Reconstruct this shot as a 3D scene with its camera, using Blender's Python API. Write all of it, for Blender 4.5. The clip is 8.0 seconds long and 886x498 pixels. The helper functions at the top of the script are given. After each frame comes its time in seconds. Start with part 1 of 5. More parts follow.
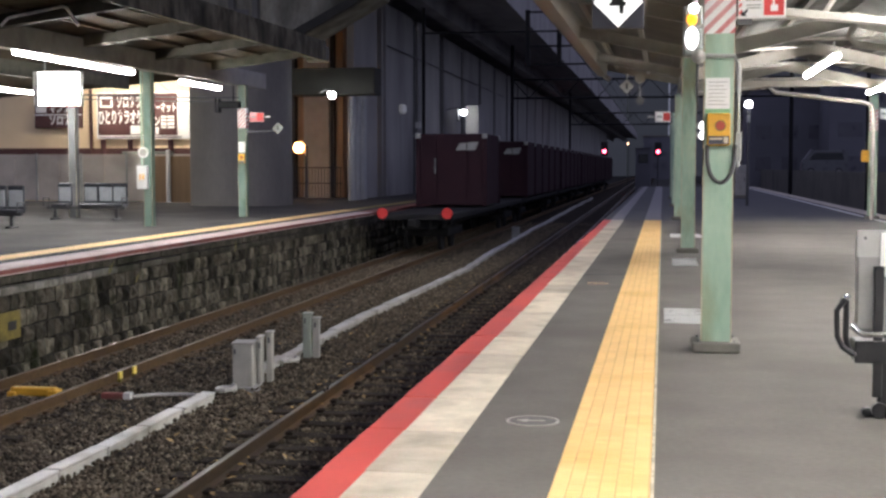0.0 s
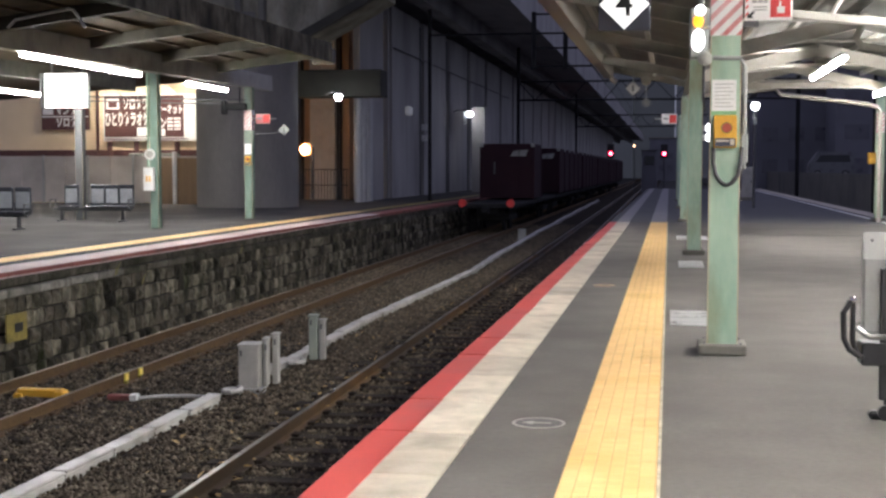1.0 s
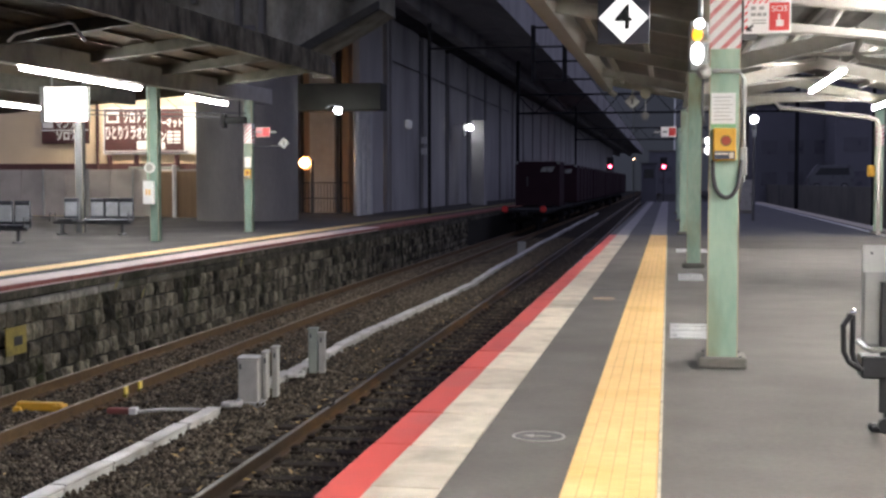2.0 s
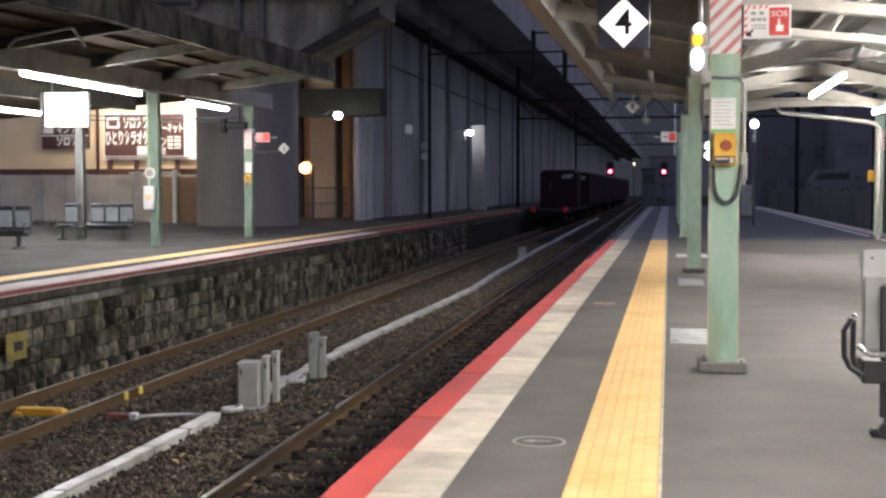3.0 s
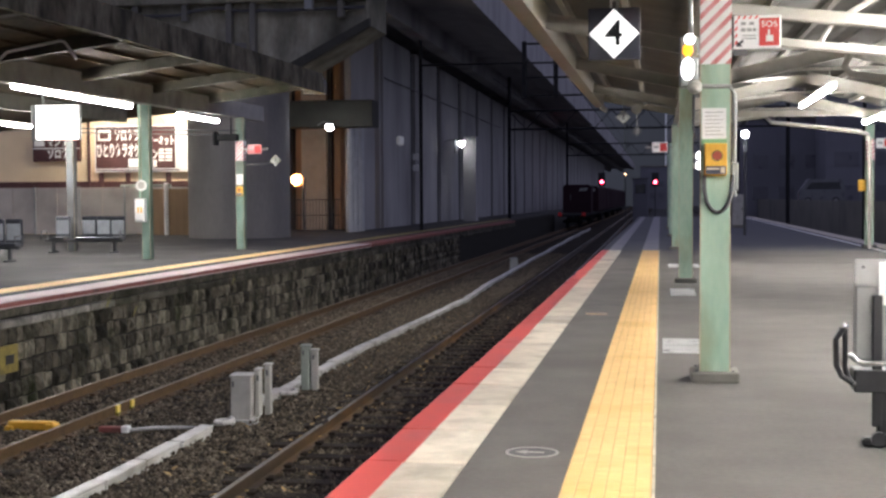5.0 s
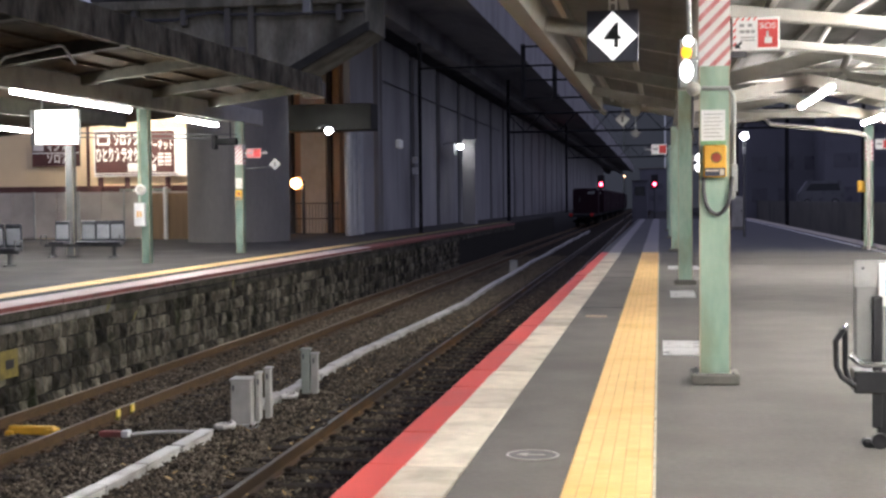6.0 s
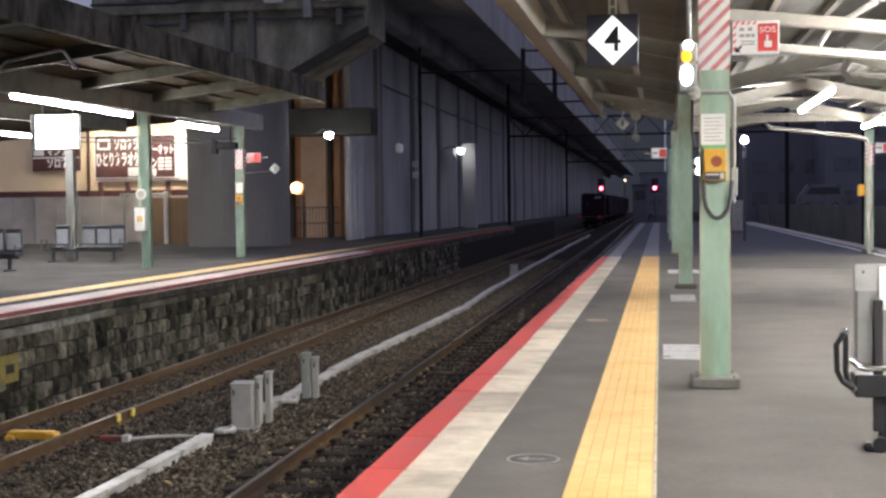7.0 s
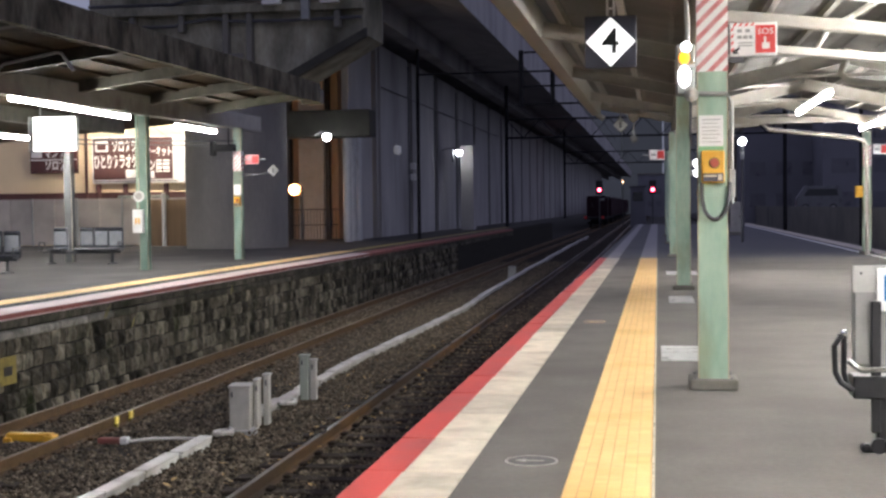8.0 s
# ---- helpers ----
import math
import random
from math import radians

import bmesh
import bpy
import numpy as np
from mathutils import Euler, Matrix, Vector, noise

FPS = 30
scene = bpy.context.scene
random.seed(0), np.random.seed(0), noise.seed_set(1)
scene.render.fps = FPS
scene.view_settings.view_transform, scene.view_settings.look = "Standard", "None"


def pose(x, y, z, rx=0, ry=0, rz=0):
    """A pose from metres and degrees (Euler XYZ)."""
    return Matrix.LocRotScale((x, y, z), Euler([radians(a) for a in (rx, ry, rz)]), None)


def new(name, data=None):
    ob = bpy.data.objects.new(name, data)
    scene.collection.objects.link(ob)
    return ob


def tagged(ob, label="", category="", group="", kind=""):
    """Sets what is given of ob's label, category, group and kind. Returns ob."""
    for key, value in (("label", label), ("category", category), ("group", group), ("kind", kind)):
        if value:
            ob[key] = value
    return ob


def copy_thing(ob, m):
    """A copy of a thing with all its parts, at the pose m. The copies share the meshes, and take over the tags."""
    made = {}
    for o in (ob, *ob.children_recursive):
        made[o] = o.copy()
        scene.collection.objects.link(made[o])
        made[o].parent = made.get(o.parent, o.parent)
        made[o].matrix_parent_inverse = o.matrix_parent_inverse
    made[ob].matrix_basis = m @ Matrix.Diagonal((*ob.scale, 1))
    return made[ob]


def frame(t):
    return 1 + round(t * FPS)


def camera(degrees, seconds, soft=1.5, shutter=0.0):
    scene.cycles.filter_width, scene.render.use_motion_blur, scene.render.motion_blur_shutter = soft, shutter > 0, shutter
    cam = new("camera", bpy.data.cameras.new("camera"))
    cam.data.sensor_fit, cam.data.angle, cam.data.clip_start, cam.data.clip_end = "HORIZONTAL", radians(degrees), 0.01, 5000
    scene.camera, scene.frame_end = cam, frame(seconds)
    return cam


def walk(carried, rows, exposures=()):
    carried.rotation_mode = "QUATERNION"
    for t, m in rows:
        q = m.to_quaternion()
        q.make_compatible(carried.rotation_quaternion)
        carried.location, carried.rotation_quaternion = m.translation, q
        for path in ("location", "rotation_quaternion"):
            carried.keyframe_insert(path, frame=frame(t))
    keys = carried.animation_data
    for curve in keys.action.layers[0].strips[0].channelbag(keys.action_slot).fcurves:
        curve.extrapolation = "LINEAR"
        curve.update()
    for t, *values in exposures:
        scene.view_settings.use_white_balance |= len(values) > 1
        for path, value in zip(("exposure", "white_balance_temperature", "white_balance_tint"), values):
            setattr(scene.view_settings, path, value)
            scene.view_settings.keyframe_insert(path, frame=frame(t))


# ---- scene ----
from itertools import product

# ---- camera: a zoomed hand-held camera that stands still and tilts up a little ----
cam = camera(37.65, 8.0, soft=2.6)
EYE = (0.0, 0.0, 1.45)
TURNS = [
    (0.0, 86.389, 0.0, 9.605), (0.5, 86.238, -0.045, 9.767), (1.0, 86.475, -0.03, 9.873), (1.5, 86.829, -0.002, 9.856),
    (3.0, 87.277, 0.054, 9.868), (3.5, 87.396, 0.071, 9.613), (4.0, 87.484, 0.183, 9.618), (4.5, 87.643, 0.206, 9.556),
    (6.0, 87.899, 0.555, 9.476), (6.5, 87.978, 0.592, 9.488), (7.0, 88.083, 0.62, 9.487), (7.5, 88.112, 0.662, 9.448),
    (8.0, 88.160, 0.677, 9.402)]
walk(cam, [(t, pose(*EYE, rx, ry, rz)) for t, rx, ry, rz in TURNS], exposures=[(0.0, 0.16), (3.0, 0.26), (8.0, 0.30)])

# ---- world: deep blue dusk ----
world = bpy.data.worlds.new("dusk")
scene.world = world
world.use_nodes = True
wn = world.node_tree.nodes
wl = world.node_tree.links
w_ramp = wn.new("ShaderNodeValToRGB")
w_ramp.color_ramp.elements[0].position, w_ramp.color_ramp.elements[0].color = 0.0, (0.088, 0.093, 0.125, 1)
w_ramp.color_ramp.elements[1].position, w_ramp.color_ramp.elements[1].color = 0.6, (0.116, 0.120, 0.198, 1)
w_sep = wn.new("ShaderNodeSeparateXYZ")
w_tc = wn.new("ShaderNodeTexCoord")
wl.new(w_tc.outputs["Generated"], w_sep.inputs[0])
wl.new(w_sep.outputs["Z"], w_ramp.inputs[0])
wl.new(w_ramp.outputs[0], wn["Background"].inputs[0])
wn["Background"].inputs[1].default_value = 2.0

TUBE_GLOW = 168.0


# ---- materials ----
def surface(name, a, b, scale=6.0, rough=0.6, metal=0.0, grain=60.0, bump=0.15, stain=None, stain_amount=0.5,
            per_piece=0.0, stretch=(1, 1, 1), detail=6.0, spec=0.5):
    """A material: two colours mixed by coarse and fine noise, stains of a third colour, fine relief."""
    m = bpy.data.materials.new(name)
    m.use_nodes = True
    n, l = m.node_tree.nodes, m.node_tree.links
    bsdf = n["Principled BSDF"]
    geo = n.new("ShaderNodeNewGeometry")
    mp = n.new("ShaderNodeMapping")
    mp.inputs["Scale"].default_value = stretch
    l.new(geo.outputs["Position"], mp.inputs[0])
    big, fine = n.new("ShaderNodeTexNoise"), n.new("ShaderNodeTexNoise")
    big.inputs["Scale"].default_value, big.inputs["Detail"].default_value = scale, detail
    fine.inputs["Scale"].default_value, fine.inputs["Detail"].default_value = grain, 4.0
    for t in (big, fine):
        l.new(mp.outputs[0], t.inputs["Vector"])
    add = n.new("ShaderNodeMath")
    add.operation = "MULTIPLY_ADD"
    l.new(fine.outputs["Fac"], add.inputs[0])
    add.inputs[1].default_value = 0.45
    l.new(big.outputs["Fac"], add.inputs[2])
    ramp = n.new("ShaderNodeMapRange")
    ramp.inputs["From Min"].default_value, ramp.inputs["From Max"].default_value = 0.5, 0.95
    l.new(add.outputs[0], ramp.inputs[0])
    mix = n.new("ShaderNodeMix")
    mix.data_type = "RGBA"
    mix.inputs[6].default_value, mix.inputs[7].default_value = (*a, 1), (*b, 1)
    l.new(ramp.outputs[0], mix.inputs[0])
    col = mix.outputs[2]
    if stain:
        st = n.new("ShaderNodeTexNoise")
        st.inputs["Scale"].default_value, st.inputs["Detail"].default_value = scale * 0.35, 8.0
        l.new(mp.outputs[0], st.inputs["Vector"])
        sr = n.new("ShaderNodeMapRange")
        sr.inputs["From Min"].default_value, sr.inputs["From Max"].default_value = 0.5, 0.72
        sr.inputs["To Max"].default_value = stain_amount
        l.new(st.outputs["Fac"], sr.inputs[0])
        m2 = n.new("ShaderNodeMix")
        m2.data_type = "RGBA"
        l.new(sr.outputs[0], m2.inputs[0])
        l.new(col, m2.inputs[6])
        m2.inputs[7].default_value = (*stain, 1)
        col = m2.outputs[2]
    if per_piece:
        info = n.new("ShaderNodeObjectInfo")
        geo_i = geo.outputs["Random Per Island"]
        s = n.new("ShaderNodeMath")
        s.operation = "ADD"
        l.new(info.outputs["Random"], s.inputs[0])
        l.new(geo_i, s.inputs[1])
        fr = n.new("ShaderNodeMath")
        fr.operation = "FRACT"
        l.new(s.outputs[0], fr.inputs[0])
        v = n.new("ShaderNodeMapRange")
        v.inputs["To Min"].default_value, v.inputs["To Max"].default_value = 1 - per_piece, 1 + per_piece
        l.new(fr.outputs[0], v.inputs[0])
        hs = n.new("ShaderNodeHueSaturation")
        l.new(v.outputs[0], hs.inputs["Value"])
        l.new(col, hs.inputs["Color"])
        col = hs.outputs[0]
    l.new(col, bsdf.inputs["Base Color"])
    rr = n.new("ShaderNodeMapRange")
    rr.inputs["To Min"].default_value, rr.inputs["To Max"].default_value = max(0.03, rough - 0.12), min(1, rough + 0.12)
    l.new(big.outputs["Fac"], rr.inputs[0])
    l.new(rr.outputs[0], bsdf.inputs["Roughness"])
    bsdf.inputs["Metallic"].default_value = metal
    bsdf.inputs["Specular IOR Level"].default_value = spec
    if bump:
        bp = n.new("ShaderNodeBump")
        bp.inputs["Strength"].default_value, bp.inputs["Distance"].default_value = bump, 0.02
        l.new(add.outputs[0], bp.inputs["Height"])
        l.new(bp.outputs[0], bsdf.inputs["Normal"])
    return m


def glow(name, colour, strength, base=(0.8, 0.8, 0.8)):
    m = bpy.data.materials.new(name)
    m.use_nodes = True
    b = m.node_tree.nodes["Principled BSDF"]
    b.inputs["Base Color"].default_value = (*base, 1)
    b.inputs["Emission Color"].default_value = (*colour, 1)
    b.inputs["Emission Strength"].default_value = strength
    return m


ASPHALT = surface("asphalt", (0.098, 0.091, 0.080), (0.142, 0.132, 0.118), 1.7, 0.88, grain=24, bump=0.12, detail=9.0, stain=(0.082, 0.075, 0.066), stain_amount=0.8, spec=0.3)
# Darkened for the unlit platform end; also colours the floor joints.
SHADE_JOINT_ASPHALT = surface("shade_and_joint_asphalt", (0.06, 0.06, 0.06), (0.09, 0.09, 0.088), 1.0, 0.85, grain=90, bump=0.3, stain=(0.04, 0.04, 0.042))
COPING = surface("coping_stone", (0.47, 0.42, 0.33), (0.61, 0.545, 0.435), 7.0, 0.8, grain=50, bump=0.2, stain=(0.27, 0.23, 0.165), stain_amount=0.6, per_piece=0.22, spec=0.3)
RED_PAINT = surface("red_paint", (0.54, 0.065, 0.045), (0.64, 0.10, 0.07), 3.0, 0.55, grain=90, bump=0.1, stain=(0.36, 0.10, 0.09), stain_amount=0.5)
YELLOW_TILE = surface("yellow_tile", (0.77, 0.50, 0.20), (0.84, 0.57, 0.25), 3.0, 0.6, grain=70, bump=0.06, stain=(0.62, 0.37, 0.10), stain_amount=0.6, per_piece=0.06, spec=0.3)
TILE_GROUT = surface("grimy_yellow", (0.56, 0.35, 0.13), (0.66, 0.42, 0.17), 6.0, 0.7, grain=60, bump=0.05, stain=(0.3, 0.18, 0.06))
WHITE_LINE = surface("white_line", (0.66, 0.64, 0.58), (0.78, 0.76, 0.70), 9.0, 0.6, grain=60, bump=0.1, stain=(0.40, 0.37, 0.3), stain_amount=0.7)
EDGE_LINE = surface("worn_edge_line", (0.36, 0.31, 0.22), (0.66, 0.60, 0.48), 14.0, 0.7, grain=50, bump=0.1, stain=(0.2, 0.18, 0.15), stain_amount=0.9)
# Edge and tactile strips past LIT_END, colour dulled for missing light.
SHADED_STRIP = surface("shaded_strip", (0.22, 0.21, 0.21), (0.28, 0.27, 0.26), 2.0, 0.8, bump=0.1, stain=(0.15, 0.15, 0.15))
GREEN_STEEL = surface("green_painted_steel", (0.27, 0.42, 0.32), (0.40, 0.53, 0.41), 7.0, 0.45, grain=22, bump=0.1, stain=(0.23, 0.22, 0.11), stain_amount=0.9, stretch=(1, 1, 0.35))
WORN_EDGE = surface("worn_cream_edge", (0.42, 0.36, 0.24), (0.52, 0.46, 0.33), 9.0, 0.6, grain=30, bump=0.1, stain=(0.22, 0.14, 0.07), stain_amount=0.9)
CREAM_STEEL = surface("cream_painted_steel", (0.30, 0.283, 0.25), (0.385, 0.365, 0.325), 4.0, 0.5, grain=30, bump=0.06, stain=(0.32, 0.27, 0.20), stain_amount=0.5)
GREY_STEEL = surface("grey_painted_steel", (0.26, 0.27, 0.26), (0.34, 0.35, 0.33), 4.0, 0.5, grain=40, bump=0.08, stain=(0.18, 0.17, 0.15))
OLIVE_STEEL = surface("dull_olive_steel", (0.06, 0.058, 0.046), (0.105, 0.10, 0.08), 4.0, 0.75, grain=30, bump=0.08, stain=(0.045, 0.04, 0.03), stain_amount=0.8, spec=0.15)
DARK_STEEL = surface("dark_steel", (0.06, 0.062, 0.065), (0.095, 0.095, 0.10), 6.0, 0.5, grain=40, bump=0.08)
# Eaves wing sheet, a darker mix than ROOF_SHEET.
EAVES_SHEET = surface("darker_eaves_sheet", (0.11, 0.105, 0.098), (0.18, 0.172, 0.162), 1.4, 0.7, grain=20, bump=0.05, stain=(0.06, 0.05, 0.045), stain_amount=0.7)
BEAM_OLIVE = surface("olive_grey_girder", (0.31, 0.302, 0.26), (0.42, 0.41, 0.36), 2.5, 0.6, grain=25, bump=0.1, stain=(0.08, 0.075, 0.06), stain_amount=0.8)
SOOT_STEEL = surface("sooty_steel", (0.016, 0.016, 0.017), (0.03, 0.03, 0.031), 5.0, 0.85, grain=40, bump=0.08, spec=0.1)
ROOF_SHEET = surface("roof_sheet", (0.14, 0.135, 0.126), (0.20, 0.194, 0.182), 1.6, 0.75, grain=14, bump=0.05, stain=(0.075, 0.06, 0.046), stain_amount=0.8, spec=0.2)
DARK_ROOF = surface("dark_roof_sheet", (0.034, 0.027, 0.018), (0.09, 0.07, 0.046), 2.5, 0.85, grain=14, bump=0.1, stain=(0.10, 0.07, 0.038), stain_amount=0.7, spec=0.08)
CONCRETE = surface("concrete", (0.30, 0.295, 0.285), (0.40, 0.395, 0.38), 0.7, 0.85, grain=25, bump=0.2, stain=(0.2, 0.195, 0.185), stain_amount=0.7, stretch=(1, 1, 0.35))
DARK_CONCRETE = surface("darker_concrete", (0.14, 0.135, 0.115), (0.21, 0.20, 0.17), 0.8, 0.9, grain=20, bump=0.2, stain=(0.08, 0.08, 0.075), stain_amount=0.7)
STONE = surface("wall_stone", (0.022, 0.021, 0.014), (0.20, 0.178, 0.132), 5.0, 0.93, grain=26, bump=0.7, stain=(0.020, 0.023, 0.010), stain_amount=0.97, per_piece=0.75, spec=0.12, stretch=(1, 1, 0.5))
MORTAR = surface("mortar", (0.022, 0.021, 0.017), (0.045, 0.042, 0.033), 5.0, 0.95, grain=60, bump=0.4, spec=0.1)
BALLAST = surface("ballast", (0.042, 0.034, 0.024), (0.20, 0.166, 0.12), 9.0, 0.95, grain=70, bump=0.5, per_piece=0.5, spec=0.08)
BED = surface("ballast_bed", (0.016, 0.013, 0.010), (0.040, 0.032, 0.024), 16.0, 0.97, grain=70, bump=0.9, spec=0.06)
EARTH = surface("dark_ground", (0.035, 0.034, 0.032), (0.06, 0.058, 0.052), 0.6, 0.95, grain=10, bump=0.2, spec=0.1)
RAIL_RUST = surface("rusty_rail", (0.074, 0.045, 0.020), (0.128, 0.080, 0.038), 8.0, 0.75, metal=0.1, spec=0.25, grain=50, bump=0.2, stain=(0.07, 0.045, 0.03))
# Near track rails: darker mix than RAIL_RUST, with rust patches.
DARK_RAIL = surface("dark_rust_patched_rail", (0.03, 0.021, 0.013), (0.075, 0.05, 0.03), 4.0, 0.55, metal=0.1, grain=40, bump=0.2, spec=0.25, stain=(0.27, 0.14, 0.046), stain_amount=1.0, stretch=(1, 0.25, 1))
DARK_RAIL_TOP = surface("dull_rail_head", (0.06, 0.052, 0.045), (0.13, 0.115, 0.10), 3.0, 0.3, metal=0.7, grain=30, bump=0.05, stretch=(1, 0.3, 1))
RAIL_TOP = surface("worn_rail_head", (0.10, 0.07, 0.046), (0.17, 0.125, 0.088), 5.0, 0.55, metal=0.35, grain=30, bump=0.05)
SLEEPER = surface("sleeper", (0.022, 0.017, 0.012), (0.05, 0.04, 0.03), 5.0, 0.9, grain=50, bump=0.35, stain=(0.04, 0.032, 0.025), per_piece=0.25, spec=0.1)
TROUGH = surface("white_trough", (0.42, 0.41, 0.38), (0.56, 0.545, 0.505), 6.0, 0.4, grain=50, bump=0.15, stain=(0.20, 0.175, 0.14), stain_amount=0.8, per_piece=0.16)
BOX_GREY = surface("grey_cabinet", (0.36, 0.35, 0.315), (0.45, 0.435, 0.395), 6.0, 0.5, bump=0.05, stain=(0.24, 0.23, 0.20))
YELLOW_PAINT = surface("yellow_paint", (0.70, 0.36, 0.03), (0.80, 0.46, 0.05), 8.0, 0.5, bump=0.08, stain=(0.42, 0.22, 0.04))
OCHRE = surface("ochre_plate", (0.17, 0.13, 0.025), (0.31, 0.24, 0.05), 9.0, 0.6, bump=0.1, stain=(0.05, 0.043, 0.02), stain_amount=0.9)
WHITE_PAINT = surface("white_paint", (0.74, 0.74, 0.72), (0.82, 0.82, 0.80), 5.0, 0.45, bump=0.04, stain=(0.6, 0.58, 0.54), stain_amount=0.4)
BLACK = surface("black_plastic", (0.012, 0.012, 0.013), (0.022, 0.022, 0.024), 8.0, 0.4, bump=0.05)
NAVY = surface("dark_blue_board", (0.035, 0.037, 0.055), (0.05, 0.052, 0.075), 4.0, 0.5, bump=0.03)
SIGN_RED = surface("sign_red", (0.62, 0.05, 0.05), (0.68, 0.07, 0.06), 4.0, 0.45, bump=0.02)
FADED_STRIPE = surface("faded_red_stripe", (0.50, 0.135, 0.13), (0.62, 0.24, 0.235), 11.0, 0.5, bump=0.02, stain=(0.66, 0.45, 0.44), stain_amount=0.7)
SIGN_BLUE = surface("sign_blue", (0.03, 0.16, 0.45), (0.04, 0.2, 0.5), 4.0, 0.45, bump=0.02)
MAROON = surface("maroon_board", (0.06, 0.02, 0.018), (0.085, 0.03, 0.026), 3.0, 0.6, bump=0.03)
BEIGE_WALL = surface("beige_wall", (0.70, 0.55, 0.35), (0.78, 0.62, 0.41), 0.8, 0.8, grain=30, bump=0.08, stain=(0.5, 0.37, 0.22), stain_amount=0.5)
FENCE_BROWN = surface("brown_grey_fence", (0.38, 0.345, 0.305), (0.47, 0.43, 0.385), 1.5, 0.7, grain=20, bump=0.08, stain=(0.11, 0.09, 0.08), per_piece=0.12)
SEAT_SHELL = surface("dark_seat_shell", (0.03, 0.033, 0.042), (0.05, 0.053, 0.065), 5.0, 0.35, bump=0.03)
SEAT_PAD = surface("grey_seat_pad", (0.22, 0.235, 0.26), (0.31, 0.325, 0.35), 6.0, 0.5, bump=0.04, per_piece=0.15)
CHROME = surface("chrome", (0.7, 0.7, 0.7), (0.8, 0.8, 0.8), 8.0, 0.15, metal=1.0, bump=0.0)
# Pale low-metal base: lamp reflection on the plates is put into the colour.
PLATE = surface("sheen_pale_plate", (0.50, 0.50, 0.49), (0.62, 0.62, 0.61), 7.0, 0.30, metal=0.25, grain=60, bump=0.1, stain=(0.4, 0.38, 0.36))
MAROON_STEEL = surface("maroon_container_steel", (0.028, 0.014, 0.019), (0.038, 0.018, 0.024), 1.2, 0.75, grain=20, bump=0.05, stain=(0.04, 0.015, 0.02), spec=0.12)
VAN_PAINT = surface("van_paint", (0.12, 0.123, 0.13), (0.15, 0.153, 0.16), 2.0, 0.3, bump=0.0)
WINDOW_DARK = surface("dark_window_glass", (0.012, 0.014, 0.018), (0.02, 0.022, 0.028), 1.0, 0.08, bump=0.0)
WINDOW_DIM = surface("dim_window", (0.10, 0.10, 0.115), (0.13, 0.13, 0.145), 1.0, 0.3, bump=0.0)
FACADE = surface("dim_facade", (0.15, 0.15, 0.165), (0.20, 0.20, 0.22), 0.3, 0.85, grain=8, bump=0.1, stain=(0.14, 0.14, 0.15))
LAMPLIT_WALL = surface("orange_lamplit_wall", (0.60, 0.42, 0.28), (0.68, 0.48, 0.33), 1.0, 0.8, bump=0.1)
TUBE = glow("fluorescent_tube", (1.0, 0.97, 0.95), TUBE_GLOW)
LIT_SIGN = glow("lit_sign_face", (1.0, 0.97, 0.95), 5.0)
GLOBE = glow("white_lamp", (0.92, 0.95, 1.0), 34.0)
BRIGHT_GLOBE = glow("bright_white_lamp", (0.92, 0.95, 1.0), 60.0)
SMALL_GLOW = glow("small_white_lamp", (0.97, 0.95, 1.0), 4.5)
ORANGE_LAMP = glow("orange_lamp", (1.0, 0.50, 0.20), 34.0)
AMBER = glow("amber_lens", (1.0, 0.45, 0.03), 1.6, (0.8, 0.35, 0.02))
RED_LAMP = glow("red_signal_lens", (1.0, 0.02, 0.08), 4.0, (0.5, 0.02, 0.02))
RED_CORE = glow("red_signal_core", (1.0, 0.22, 0.34), 10.0, (0.6, 0.1, 0.1))
# Slight emission stands in for station light reflected by the markers.
TAIL_RED = glow("red_tail_marker", (1.0, 0.06, 0.05), 0.008, (0.6, 0.03, 0.03))


# ---- building helpers ----
def box(bm, x0, x1, y0, y1, z0, z1, bevel=0.0):
    made = bmesh.ops.create_cube(bm, size=1, matrix=Matrix.LocRotScale(((x0 + x1) / 2, (y0 + y1) / 2, (z0 + z1) / 2), None, (x1 - x0, y1 - y0, z1 - z0)))
    if bevel:
        edges = list({e for v in made["verts"] for e in v.link_edges})
        bmesh.ops.bevel(bm, geom=edges, offset=bevel, segments=1, affect="EDGES", profile=0.5)
    return bm


def rod(bm, p, q, r, seg=10, r2=None):
    p, q = Vector(p), Vector(q)
    m = Matrix.Translation((p + q) / 2) @ (q - p).to_track_quat("Z", "Y").to_matrix().to_4x4()
    bmesh.ops.create_cone(bm, cap_ends=True, segments=seg, radius1=r, radius2=r if r2 is None else r2, depth=(q - p).length, matrix=m)
    return bm


def pipe(bm, pts, r, seg=8):
    """One bent tube through the points, with capped ends."""
    pts = [Vector(p) for p in pts]
    rings = []
    side = None
    for i, p in enumerate(pts):
        way = (pts[min(i + 1, len(pts) - 1)] - pts[max(i - 1, 0)]).normalized()
        if side is None:
            side = way.orthogonal().normalized()
        side = (side - way * side.dot(way)).normalized()
        up = way.cross(side)
        ring = []
        for k in range(seg):
            a = math.tau * k / seg
            ring.append(bm.verts.new(p + (side * math.cos(a) + up * math.sin(a)) * r))
        rings.append(ring)
    for u, v in zip(rings, rings[1:]):
        for k in range(seg):
            bm.faces.new((u[k], u[(k + 1) % seg], v[(k + 1) % seg], v[k]))
    bm.faces.new(rings[0][::-1])
    bm.faces.new(rings[-1])
    return bm


